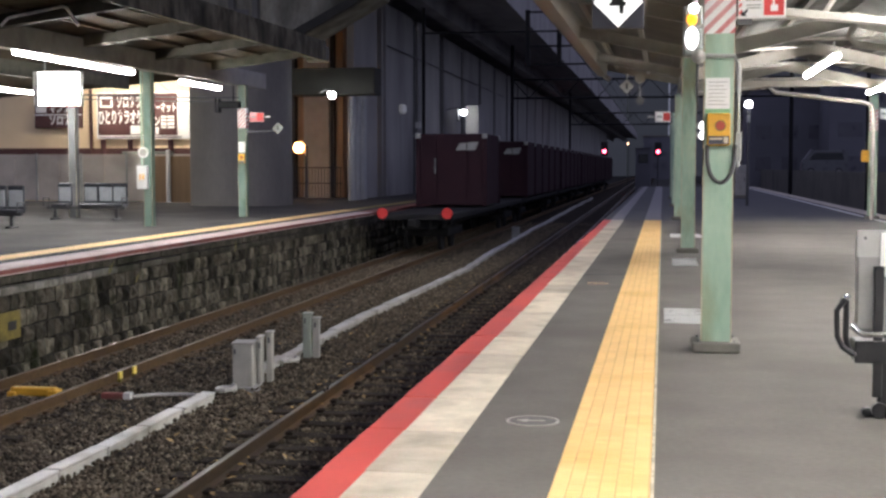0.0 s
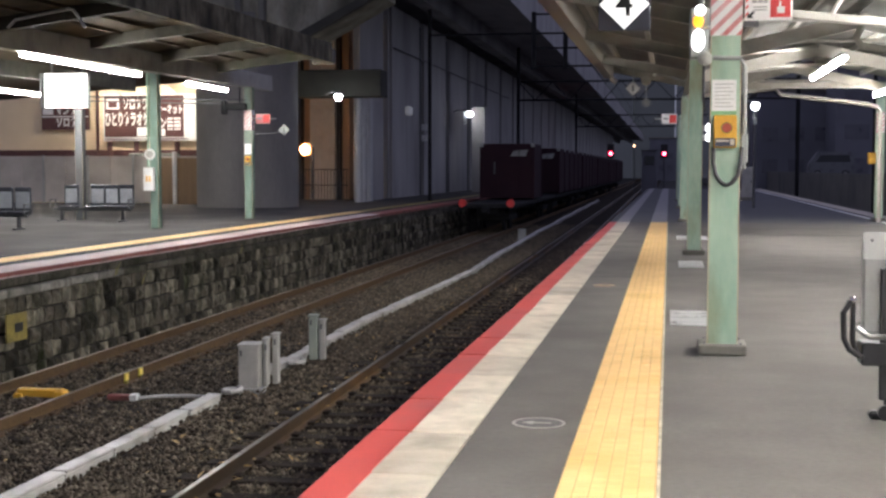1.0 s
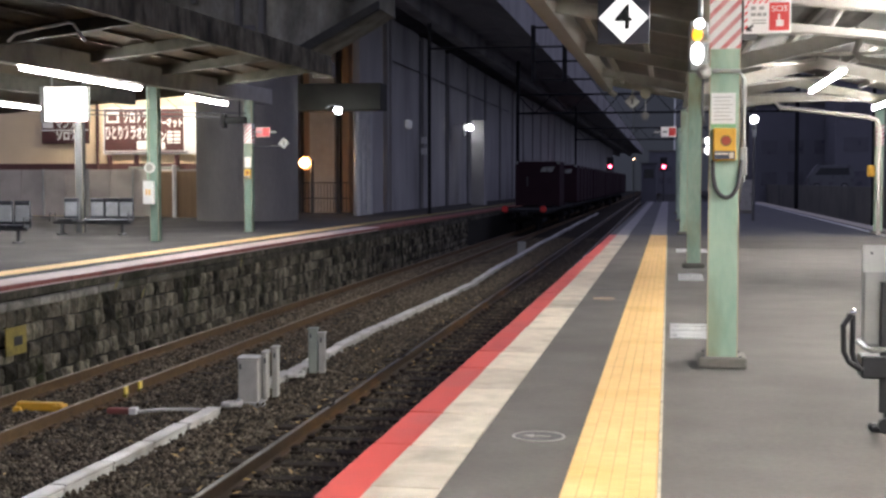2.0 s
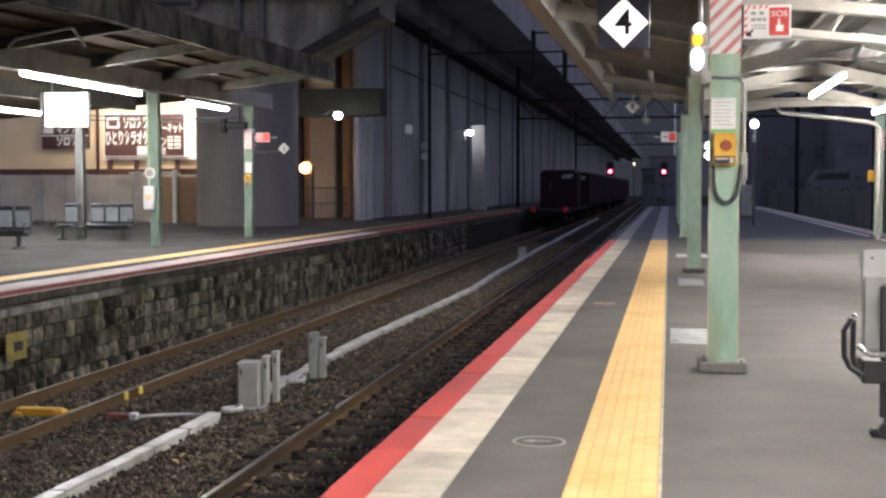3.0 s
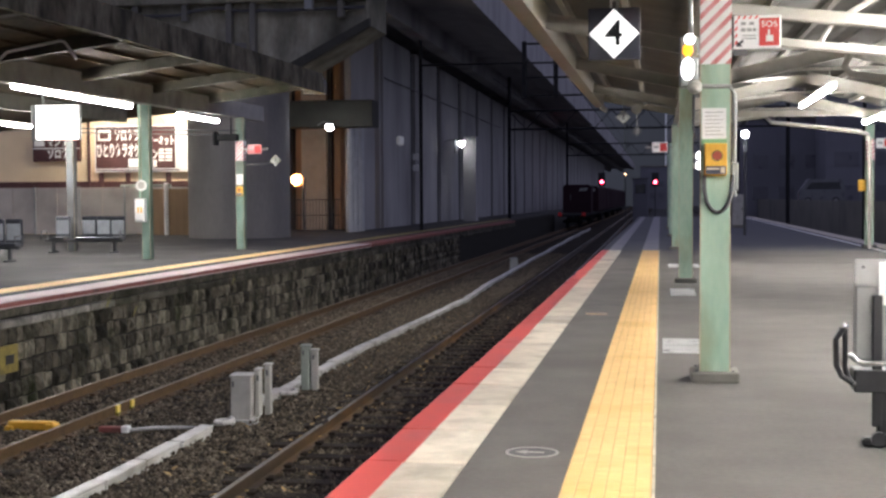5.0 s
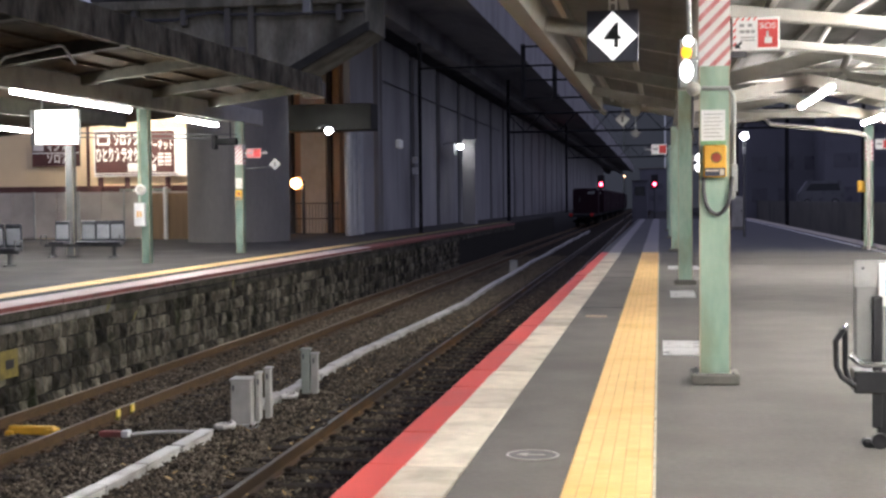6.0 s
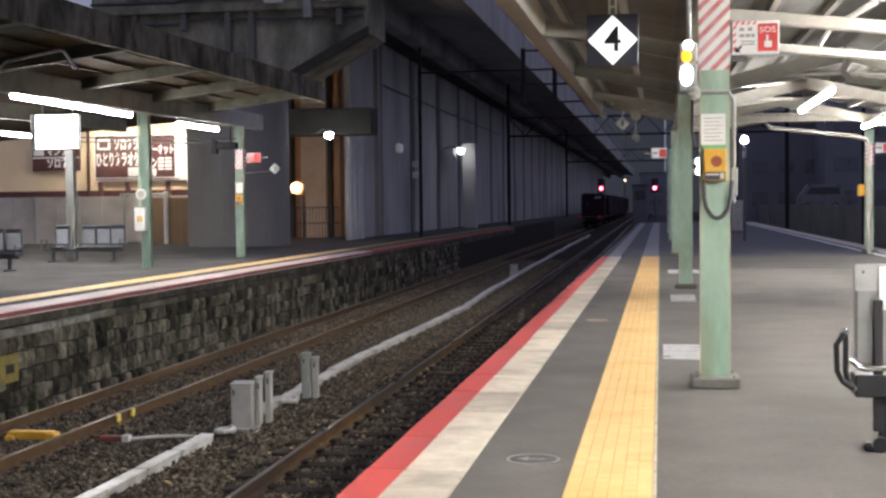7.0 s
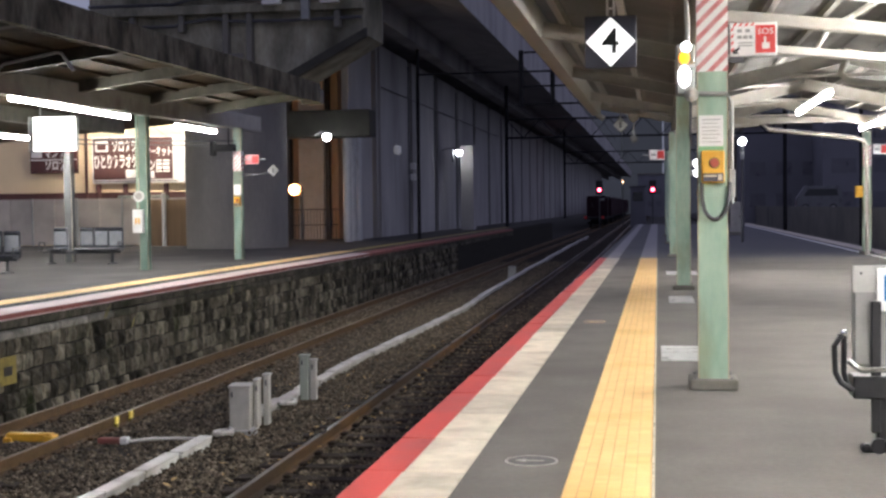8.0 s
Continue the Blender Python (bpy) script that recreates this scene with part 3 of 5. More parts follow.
def roof_near():
    r = thing("roof_near", "cream steel platform roof with ribbed sheets and beams", "platform roof", pose(0, 34.3, 0, ROOF_FALL) @ pose(0, -34.3, 0), kind="structure")
    prof = [(-1.53, 4.02), (0.42, 3.62), (3.1, 4.25), (5.75, 3.62), (7.6, 4.0)]
    for (x0, z0), (x1, z1) in zip(prof, prof[1:]):
        end = 34.2 if x0 < 0 else 35.7
        bm = B()
        slab(bm, [(x0, z0 + 0.16), (x1, z1 + 0.16), (x1, z1 + 0.20), (x0, z0 + 0.20)], -12, end)
        n = max(2, int(abs(x1 - x0) / 0.40))
        for i in range(n):
            f = (i + 0.5) / n
            x, z = x0 + (x1 - x0) * f, z0 + (z1 - z0) * f
            box(bm, x - 0.035, x + 0.035, -12, end - 0.02, z + 0.148, z + 0.17)
        part("roof_sheet", bm, EAVES_SHEET if x0 < 0 else ROOF_SHEET, r)
    bm = B()
    for x, z in ((-1.2, 3.98), (-0.4, 3.83), (1.3, 3.88), (2.2, 4.1), (4.0, 4.1), (4.9, 3.88)):
        box(bm, x - 0.04, x + 0.04, -12, 34.1 if x < 0 else 35.6, z + 0.0, z + 0.13)
    part("purlin", bm, CREAM_STEEL, r)
    for x in (0.42, 5.75):
        part("girder", beam(B(), (x, -12, 3.56), (x, 35.6, 3.56), 0.18, 0.30), CREAM_STEEL, r)
    for k in range(8):
        y = -7.5 + 6.0 * k + 0.5
        bm = B()
        if y < 33:
            beam(bm, (-1.50, y, 3.93), (0.42, y, 3.53), 0.12, 0.2)
        if k != 4:
            beam(bm, (0.42, y, 3.45), (3.1, y, 4.06), 0.14, 0.25)
        beam(bm, (3.1, y, 4.06), (5.75, y, 3.45), 0.14, 0.25)
        if k != 4:
            rod(bm, (1.7, y + 0.08, 3.74), (4.5, y + 0.08, 3.74), 0.03)
        rod(bm, (0.5, y, 3.50), (3.1, y + 6.0, 4.1), 0.03)
        part("rafter", bm, CREAM_STEEL, r)
    part("tie_beam", box(B(), -1.2, 1.2, -0.07, 0.07, -0.075, 0.075, 0.02), CREAM_STEEL, r).matrix_basis = pose(1.68, 15.5, 3.71, 0, 6.35)
    part("tie_beam", box(B(), -0.95, 0.95, -0.05, 0.05, -0.05, 0.05, 0.015), CREAM_STEEL, r).matrix_basis = pose(1.9, 15.5, 3.355, 0, 6.45)
    part("brace", rod(rod(B(), (2.0, 15.6, 3.66), (2.45, 15.6, 3.93), 0.035, 8), (1.78, 15.6, 3.37), (1.96, 15.6, 3.66), 0.03, 8), CREAM_STEEL, r)
    gut = B()
    slab(gut, [(-1.70, 3.80), (-1.48, 3.80), (-1.44, 4.10), (-1.50, 4.10), (-1.52, 3.88), (-1.67, 3.88), (-1.70, 4.10), (-1.74, 4.10)], -12, 34.3)
    part("gutter", gut, CREAM_STEEL, r, "cream eaves gutter")
    part("downpipe", pipe(B(), [(-1.58, 34.2, 3.95), (-1.50, 34.22, 3.78), (-1.38, 34.22, 3.7)], 0.07), CREAM_STEEL, r)
    part("end_beam", box(B(), 0.5, 7.5, 35.5, 35.62, 3.55, 3.72), CREAM_STEEL, r)
    part("end_beam", beam(B(), (-1.48, 34.0, 4.02), (0.42, 34.0, 3.62), 0.1, 0.16), CREAM_STEEL, r)
    part("cross_pipe", pipe(B(), [(0.45, 36.4, 3.40), (1.98, 36.4, 3.52), (2.80, 36.4, 3.62), (2.96, 36.4, 3.44), (5.2, 36.4, 3.17), (5.46, 36.4, 3.08), (5.53, 36.4, 2.95), (5.55, 36.4, 0.0)], 0.06), CREAM_STEEL, r, "cream conduit that runs across under the roof")
    part("cross_pipe", pipe(B(), [(2.78, 20, 3.8), (2.73, 20, 3.64), (2.67, 20, 3.51), (2.76, 20, 3.40), (3.2, 20, 3.33), (5.0, 20, 3.25)], 0.055), CREAM_STEEL, r)
    return r


roof_near()


FASCIA = surface("streaked_fascia", (0.045, 0.041, 0.028), (0.21, 0.19, 0.135), 3.2, 0.95, grain=12, bump=0.35, stain=(0.026, 0.025, 0.017), stain_amount=0.95, stretch=(1, 1.1, 0.5), spec=0.1)


def roof_left():
    r = thing("roof_left", "dark butterfly roof over the opposite platform", "platform roof", pose(0, 34.8, 0.02, ROOF_FALL) @ pose(0, -34.8, 0), kind="structure")
    sh = B()
    slab(sh, [(-9.2, 4.62), (-12.1, 4.28), (-12.1, 4.33), (-9.2, 4.67)], -5, 34.8)
    slab(sh, [(-12.1, 4.28), (-17.0, 4.75), (-17.0, 4.80), (-12.1, 4.33)], -5, 34.8)
    # Runs on past the view to carry the added unseen lamps.
    slab(sh, [(-17.0, 4.75), (-26.0, 4.0), (-26.0, 4.05), (-17.0, 4.80)], -5, 48.0)
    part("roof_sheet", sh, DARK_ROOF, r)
    part("fascia", slab(B(), [(-9.25, 4.33), (-9.12, 4.33), (-9.12, 4.86), (-9.25, 4.86)], -5, 34.8), FASCIA, r, "deep weathered fascia with dark stains")
    part("fascia_end", box(B(), -9.7, -9.1, 34.8, 35.1, 4.30, 4.72, 0.05), DARK_CONCRETE, r)
    part("girder", box(B(), -12.22, -11.98, -5, 38.5, 3.76, 4.22, 0.01), BEAM_OLIVE, r, "long grey girder over the columns")
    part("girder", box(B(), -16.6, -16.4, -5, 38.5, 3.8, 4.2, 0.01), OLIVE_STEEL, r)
    for k in range(9):
        y = 2.5 + 3.9 * k
        bm = B()
        slab(bm, [(-9.25, 4.38), (-12.1, 4.02), (-12.1, 4.26), (-9.25, 4.60)], y - 0.11, y + 0.11)
        slab(bm, [(-12.1, 4.02), (-17.0, 4.5), (-17.0, 4.72), (-12.1, 4.26)], y - 0.08, y + 0.08)
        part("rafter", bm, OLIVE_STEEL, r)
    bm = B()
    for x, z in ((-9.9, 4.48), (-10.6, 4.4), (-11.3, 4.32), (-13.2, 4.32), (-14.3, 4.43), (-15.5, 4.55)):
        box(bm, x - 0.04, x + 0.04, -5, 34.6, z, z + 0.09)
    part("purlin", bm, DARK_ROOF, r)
    part("brace_pipe", pipe(B(), [(-11.26, 21, 4.0), (-11.12, 21, 4.13), (-10.14, 21, 4.30), (-10.05, 21, 4.28), (-9.84, 21, 3.98)], 0.025), WHITE_PAINT, r, "white bent conduit")
    return r


roof_left()


# ---- columns ----
def h_column(name, x, y, top, w, label, group, plinth=True, paint=None):
    c = thing(name, label, "column", (x, y, 0), group)
    bm = B()
    box(bm, -w / 2, w / 2, -w / 2, -w / 2 + 0.018, 0.02, top, 0.003)
    box(bm, -w / 2, w / 2, w / 2 - 0.018, w / 2, 0.02, top, 0.003)
    box(bm, -0.010, 0.010, -w / 2 + 0.018, w / 2 - 0.018, 0.02, top)
    part("shaft", bm, paint or GREEN_STEEL, c)
    for s in (-1, 1):
        part("flange_edge", box(B(), s * (w / 2 + 0.001) - 0.004, s * (w / 2 + 0.001) + 0.004, -w / 2 - 0.001, -w / 2 + 0.02, 0.02, top), WORN_EDGE, c, "worn flange edge with bare primer")
    if plinth:
        part("plinth", box(B(), -w * 0.83, w * 0.83, -w * 0.83, w * 0.83, 0.0, 0.085, 0.012), DARK_CONCRETE, c, "low concrete footing")
        bm = B()
        for sx, sy in product((-1, 1), (-1, 1)):
            rod(bm, (sx * w * 0.62, sy * w * 0.66, 0.08), (sx * w * 0.62, sy * w * 0.66, 0.098), 0.009, 6)
        part("anchor_bolt", bm, DARK_STEEL, c)
    return c


GROUP_R = "green columns of the near platform"
for y in (-1.54 - 12, 10.46, 22.46, 36.6, 49.0, 61.0):
    if y != -13.54:
        h_column("platform_column", 0.42, y, 3.45, 0.225, "pale green painted steel column on the platform", GROUP_R)
for y in (13.0, 25.4, 37.8):
    h_column("platform_column", 5.75, y, 3.45, 0.22, "pale green painted steel column near the far platform edge", GROUP_R)
# Darker than GREEN_STEEL: roof shade is put into the colour, stains besides.
SHADED_GREEN = surface("shaded_green_steel", (0.15, 0.24, 0.195), (0.23, 0.32, 0.265), 5.0, 0.5, grain=22, bump=0.1, stain=(0.12, 0.12, 0.07), stain_amount=0.9, stretch=(1, 1, 0.35))
COLUMN_GREY = surface("weathered_column_grey", (0.13, 0.14, 0.145), (0.20, 0.21, 0.215), 5.0, 0.5, grain=22, bump=0.1, stain=(0.09, 0.085, 0.08), stain_amount=0.9, stretch=(1, 1, 0.35))
GROUP_L = "green columns of the opposite platform"
for x, y, w in ((-12.27, 29.9, 0.20), (-11.92, 36.0, 0.23)):
    h_column("platform_column", x, y, 3.8, w, "green steel column on the opposite platform, darkened for shade", GROUP_L, False, SHADED_GREEN)
for y in (34.5,):
    h_column("platform_column", -16.4, y, 3.85, 0.22, "grey steel column on the opposite platform", GROUP_L, False, COLUMN_GREY)


# ---- fluorescent lamps ----
def tube_lamp(x, y0, y1, z, tubes, label, group, drop=0.35):
    t = thing("tube_lamp", label, "lamp", (x, y0, z), group)
    n = y1 - y0
    part("housing", box(B(), -0.06, 0.06, 0, n, 0.03, 0.085, 0.01), WHITE_PAINT, t)
    for i in range(tubes):
        a, b = n * i / tubes + 0.04, n * (i + 1) / tubes - 0.04
        part("tube", rod(B(), (0, a, 0), (0, b, 0), 0.05, 12), TUBE, t, "glowing white fluorescent tube")
    for f in (0.1, 0.9):
        part("hanger", rod(B(), (0, n * f, 0.08), (0, n * f, drop), 0.012, 6), GREY_STEEL, t)
    return t


LG = "fluorescent lamps under the roof"
# The row at y 10.6 is unseen, stretched to brighten the floor midway.
for y, n in ((-8.0, 5.2), (4.0, 4.6), (10.6, 6.6), (23.8, 5.2)):
    tube_lamp(3.0, y, y + n, 3.4, 4, "row of white fluorescent tubes under the cream roof", LG)
for y in (-3.0, 9.0, 21.0, 32.6):
    tube_lamp(5.3, y, y + 3.2, 3.4, 2, "short row of white fluorescent tubes under the cream roof", LG)
# Unseen rows, placed overhead to light the near floor.
for y, n, k in ((-11.0, 5.4, 4), (-0.4, 5.4, 4)):
    tube_lamp(0.9, y, y + n, 3.45, k, "added row of white fluorescent tubes out of view under the eaves", LG)
LL = "fluorescent lamps of the opposite platform"
for y, n, k in ((12.0, 5.6, 4), (23.0, 5.6, 4), (31.6, 3.0, 2)):
    tube_lamp(-12.1, y, y + n, 3.62, k, "row of white fluorescent tubes under a grey girder", LL)
for y, n, k in ((31.0, 3.8, 3),):
    tube_lamp(-17.2, y, y + n, 3.5, k, "row of white fluorescent tubes over the opposite platform", LL, 1.25)
# Out of view; added to brighten the fence and shop wall.
for y in (30.0, 36.8):
    tube_lamp(-24.5, y, y + 4.8, 3.5, 4, "added unseen row of white fluorescent tubes that lights the fence", LL, 0.66)


# ---- viaduct and walls beyond the opposite platform ----
PALE_STEEL = surface("pale_galvanised_steel", (0.40, 0.41, 0.42), (0.50, 0.51, 0.52), 3.0, 0.45, metal=0.3, bump=0.05)
# Darkest concrete mix, for the cross beam and the pier head's lower edge.
DARKEST_CONCRETE = surface("very_dark_concrete", (0.035, 0.034, 0.027), (0.06, 0.058, 0.047), 1.5, 0.9, grain=15, bump=0.3, stain=(0.04, 0.038, 0.03))
PIER = surface("pale_pier_concrete", (0.34, 0.33, 0.318), (0.45, 0.44, 0.425), 0.8, 0.9, grain=18, bump=0.15, spec=0.1, stain=(0.17, 0.165, 0.16), stain_amount=0.7, stretch=(1, 1, 0.35))


# Darker mix than PIER, used on the round pier only.
DARK_PIER = surface("dark_grey_concrete", (0.17, 0.16, 0.148), (0.235, 0.222, 0.205), 0.8, 0.85, grain=14, bump=0.2, stain=(0.10, 0.095, 0.09), stain_amount=0.8, stretch=(1, 1, 0.3))
OLIVE_CONCRETE = surface("olive_stained_concrete", (0.22, 0.208, 0.155), (0.46, 0.435, 0.34), 1.3, 0.92, grain=9, bump=0.3, stain=(0.06, 0.058, 0.042), stain_amount=0.92, stretch=(1, 1, 0.45), spec=0.1)


def viaduct():
    v = thing("viaduct", "grey concrete railway viaduct over the opposite platform", "viaduct", kind="structure")
    pier = B()
    rod(pier, (-15.93, 47.9, -0.1), (-15.93, 47.9, 7.2), 1.93, 48)
    part("round_pier", pier, DARK_PIER, v, "massive round concrete pier")
    head = B()
    prof = [(-21.0, 7.9), (-17.9, 6.1), (-13.6, 6.1), (-10.5, 7.8), (-10.5, 10.58), (-21.0, 10.58)]
    slab(head, prof, 46.2, 49.6)
    part("crosshead", head, OLIVE_CONCRETE, v, "haunched pier head stained by soot")
    part("soffit_rib", slab(B(), [(-13.5, 5.95), (-10.35, 7.65), (-10.35, 7.95), (-13.5, 6.3)], 45.9, 46.2), DARKEST_CONCRETE, v, "dark lower edge of the pier head")
    part("ledge", box(B(), -20.5, -10.4, 45.75, 46.2, 8.62, 8.95, 0.03), OLIVE_CONCRETE, v)
    for x in (-19.2, -17.3, -15.6, -14.7, -11.4):
        part("rib", box(B(), x - 0.11, x + 0.11, 45.85, 46.2, 6.6 if -17 < x < -13.2 else 8.0, 8.62, 0.02), DARK_CONCRETE, v)
    for z, yy in ((8.35, 45.95), (9.15, 45.9)):
        part("service_pipe", pipe(B(), [(-20.9, yy, z - 0.1), (-17.6, yy, z - 0.12), (-17.0, yy, z + 0.02), (-16.0, yy, z + 0.12), (-15.4, yy, z), (-13.2, yy, z - 0.04), (-10.5, yy, z)], 0.06), DARK_STEEL, v)
    for x in (-13.75, -11.6):
        part("fixture", box(B(), x - 0.36, x + 0.36, 45.5, 45.75, 8.84, 9.12, 0.03), WHITE_PAINT, v, "unlit pale light fitting")
    part("bracket_post", box(B(), -12.62, -12.32, 45.4, 45.7, 8.25, 10.4, 0.02), GREY_STEEL, v)
    deck = B()
    slab(deck, [(-21.1, 10.6), (-10.0, 10.6), (-8.25, 10.2), (-8.25, 12.3), (-8.5, 12.3), (-8.5, 11.4), (-21.1, 11.4)], 44, 420)
    part("deck", deck, PIER, v)
    for x in (-18.6, -16, -12.2):
        part("deck_girder", box(B(), x - 0.4, x + 0.4, 50, 420, 9.6, 10.62), PIER, v)
    part("side_wall", box(B(), -13.9, -13.6, 56.6, 61.4, -0.1, 9.7), PIER, v)
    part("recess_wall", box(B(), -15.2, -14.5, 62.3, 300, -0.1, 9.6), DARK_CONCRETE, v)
    for k in range(30):
        y = 63.0 + 8.5 * k
        part("wall_panel", box(B(), -14.5, -13.5, y, y + 7.1, -0.1, 9.5, 0.04), PIER, v)
        if k < 8:
            part("downpipe", rod(B(), (-13.6, y + 7.5, 0), (-13.6, y + 7.5, 9.2), 0.11, 8), DARK_STEEL, v)
    part("lamp_pillar", box(B(), -12.46, -11.62, 82.3, 83.3, -0.1, 5.4, 0.03), PIER, v, "pale concrete pillar lit by a lamp")
    part("service_pipe", rod(B(), (-13.42, 63, 7.4), (-13.42, 110, 7.4), 0.035, 6), DARK_STEEL, v)
    part("cross_beam", box(B(), -17.7, -11.6, 52.0, 53.2, 4.4, 5.5, 0.03), DARKEST_CONCRETE, v, "dark concrete beam across the passage")
    for y in (55.0, 55.9, 57.0):
        part("drain_pipe", rod(B(), (-13.3, y, 0), (-13.3, y, 4.85), 0.19, 12), PALE_STEEL, v, "pale grey drain pipe")
    back = B()
    box(back, -20.0, -13.5, 62.0, 62.3, 0, 10)
    part("passage_wall", back, CONCRETE, v)
    # Orange lamplight on these strips is put into their colour.
    ow = B()
    for x0, x1 in ((-17.3, -16.86), (-15.42, -15.05)):
        box(ow, x0, x1, 60.5, 61.9, 0, 9.4, 0.01)
    part("lit_door_jamb", ow, LAMPLIT_WALL, v, "wall strip with orange lamplight in its colour")
    jb = B()
    for x0, w_ in ((-17.68, 0.32), (-15.6, 0.15)):
        box(jb, x0, x0 + w_, 60.2, 61.6, 0, 9.4)
    part("dark_post", jb, DARK_STEEL, v)
    # Pale paint stands in for white light on the wall here.
    part("pale_lit_panel", box(B(), -16.84, -15.62, 59.9, 60.15, 0, 9.4), WHITE_PAINT, v, "wall panel coloured pale for white lamplight on it")
    fr = B()
    for i in range(26):
        x = -17.2 + 0.14 * i
        rod(fr, (x, 54.5, 0.0), (x, 54.5, 1.45), 0.012, 5)
    for z in (0.1, 0.75, 1.42):
        rod(fr, (-17.2, 54.5, z), (-13.6, 54.5, z), 0.02, 6)
    part("railing", fr, DARK_STEEL, v, "dark barred railing across the passage")
    return v


viaduct()


ORANGE_HALO = glow("orange_lamp_halo", (1.0, 0.36, 0.12), 0.75, (0.4, 0.2, 0.1))


def globe_lamp(x, y, z, r, material, label, arm):
    g = thing("wall_lamp", label, "lamp", (x, y, z))
    part("globe", ball(B(), (0, 0, 0), r), material, g, "glowing bulb")
    if material == ORANGE_LAMP:
        # Emissive disc stands in for the orange halo round the bulb.
        part("reflector", rod(B(), (0, r * 0.5, 0), (0, r * 0.7, 0), r * 1.3, 24), ORANGE_HALO, g, "glowing disc for the halo round the orange lamp")
    else:
        part("hood", rod(B(), (0, 0, r * 0.6), (0, 0, r * 1.35), r * 1.2, 16, r * 0.4), DARK_STEEL, g, "dark conical hood")
    part("bracket", pipe(B(), [(0, 0, r * 0.9), (arm * 0.5, 0, r * 1.3), (arm, 0, r * 0.4)], 0.03), GREY_STEEL, g)
    return g


globe_lamp(-13.05, 50.6, 4.32, 0.16, BRIGHT_GLOBE, "white lamp on a bracket under a concrete beam", -0.5)
wl2 = globe_lamp(-12.40, 81.2, 4.90, 0.2, GLOBE, "white lamp on a wall bracket by the viaduct", -1.3)
# Added plate that blocks this lamp's light from the wall.
part("shield", box(B(), -0.34, -0.30, -0.5, 0.4, -0.6, 0.3, 0.01), DARK_STEEL, wl2, "added plate that keeps lamplight off the viaduct wall")
og = globe_lamp(-15.98, 56.0, 2.31, 0.22, ORANGE_LAMP, "orange sodium lamp on a dark post in the passage", 0.35)
part("post", rod(B(), (0.35, 0, -2.34), (0.35, 0, 0.1), 0.07, 8), DARK_STEEL, og)
# Glowing box stands in for a softly lit patch of wall.
solid("wall_glow_box", box(B(), -0.1, 0.2, -0.35, 0.35, -0.24, 0.24, 0.09), glow("faint_wall_glow", (0.95, 0.95, 1.0), 0.07), "glowing box in place of a lit patch on the viaduct wall", "lamp", (-13.4, 66.4, 4.45))


UNIT_GREEN = surface("dull_green_case", (0.24, 0.27, 0.23), (0.32, 0.35, 0.30), 5.0, 0.6, bump=0.05, stain=(0.15, 0.15, 0.12))


def back_building():
    b = thing("shop_building", "beige rendered building with brown billboards behind the platform", "building", (0, 52.5, 0))
    part("wall", box(B(), -40, -18.2, 0, 6, -0.2, 9.0), BEIGE_WALL, b)
    part("plinth_band", box(B(), -40, -18.2, -0.06, 0, 1.75, 2.25), MAROON, b)
    part("corner_pipe", rod(B(), (-24.1, -0.12, 0), (-24.1, -0.12, 7), 0.07, 8), MAROON, b)
    for x in (-23.4, -22.2, -20.4):
        part("vent_stub", rod(B(), (x, -0.45, 1.9), (x, -0.45, 2.6), 0.12, 8), MAROON, b)
    return b


back_building()


for x in (-21.95, -21.2, -20.5):
    u = thing("wall_unit", "grey green equipment unit above the fence by the shop wall", "equipment box", (x, 51.6, 0), "units by the shop wall")
    part("case", box(B(), -0.32, 0.3, -0.25, 0.25, 1.48, 2.1, 0.03), UNIT_GREEN, u)
    part("grille", box(B(), -0.24, 0.12, -0.262, -0.25, 1.58, 2.02, 0.01), DARK_STEEL, u, "dark fan grille")
    part("stand", box(B(), -0.2, 0.2, -0.2, 0.2, 0, 1.49), GREY_STEEL, u)


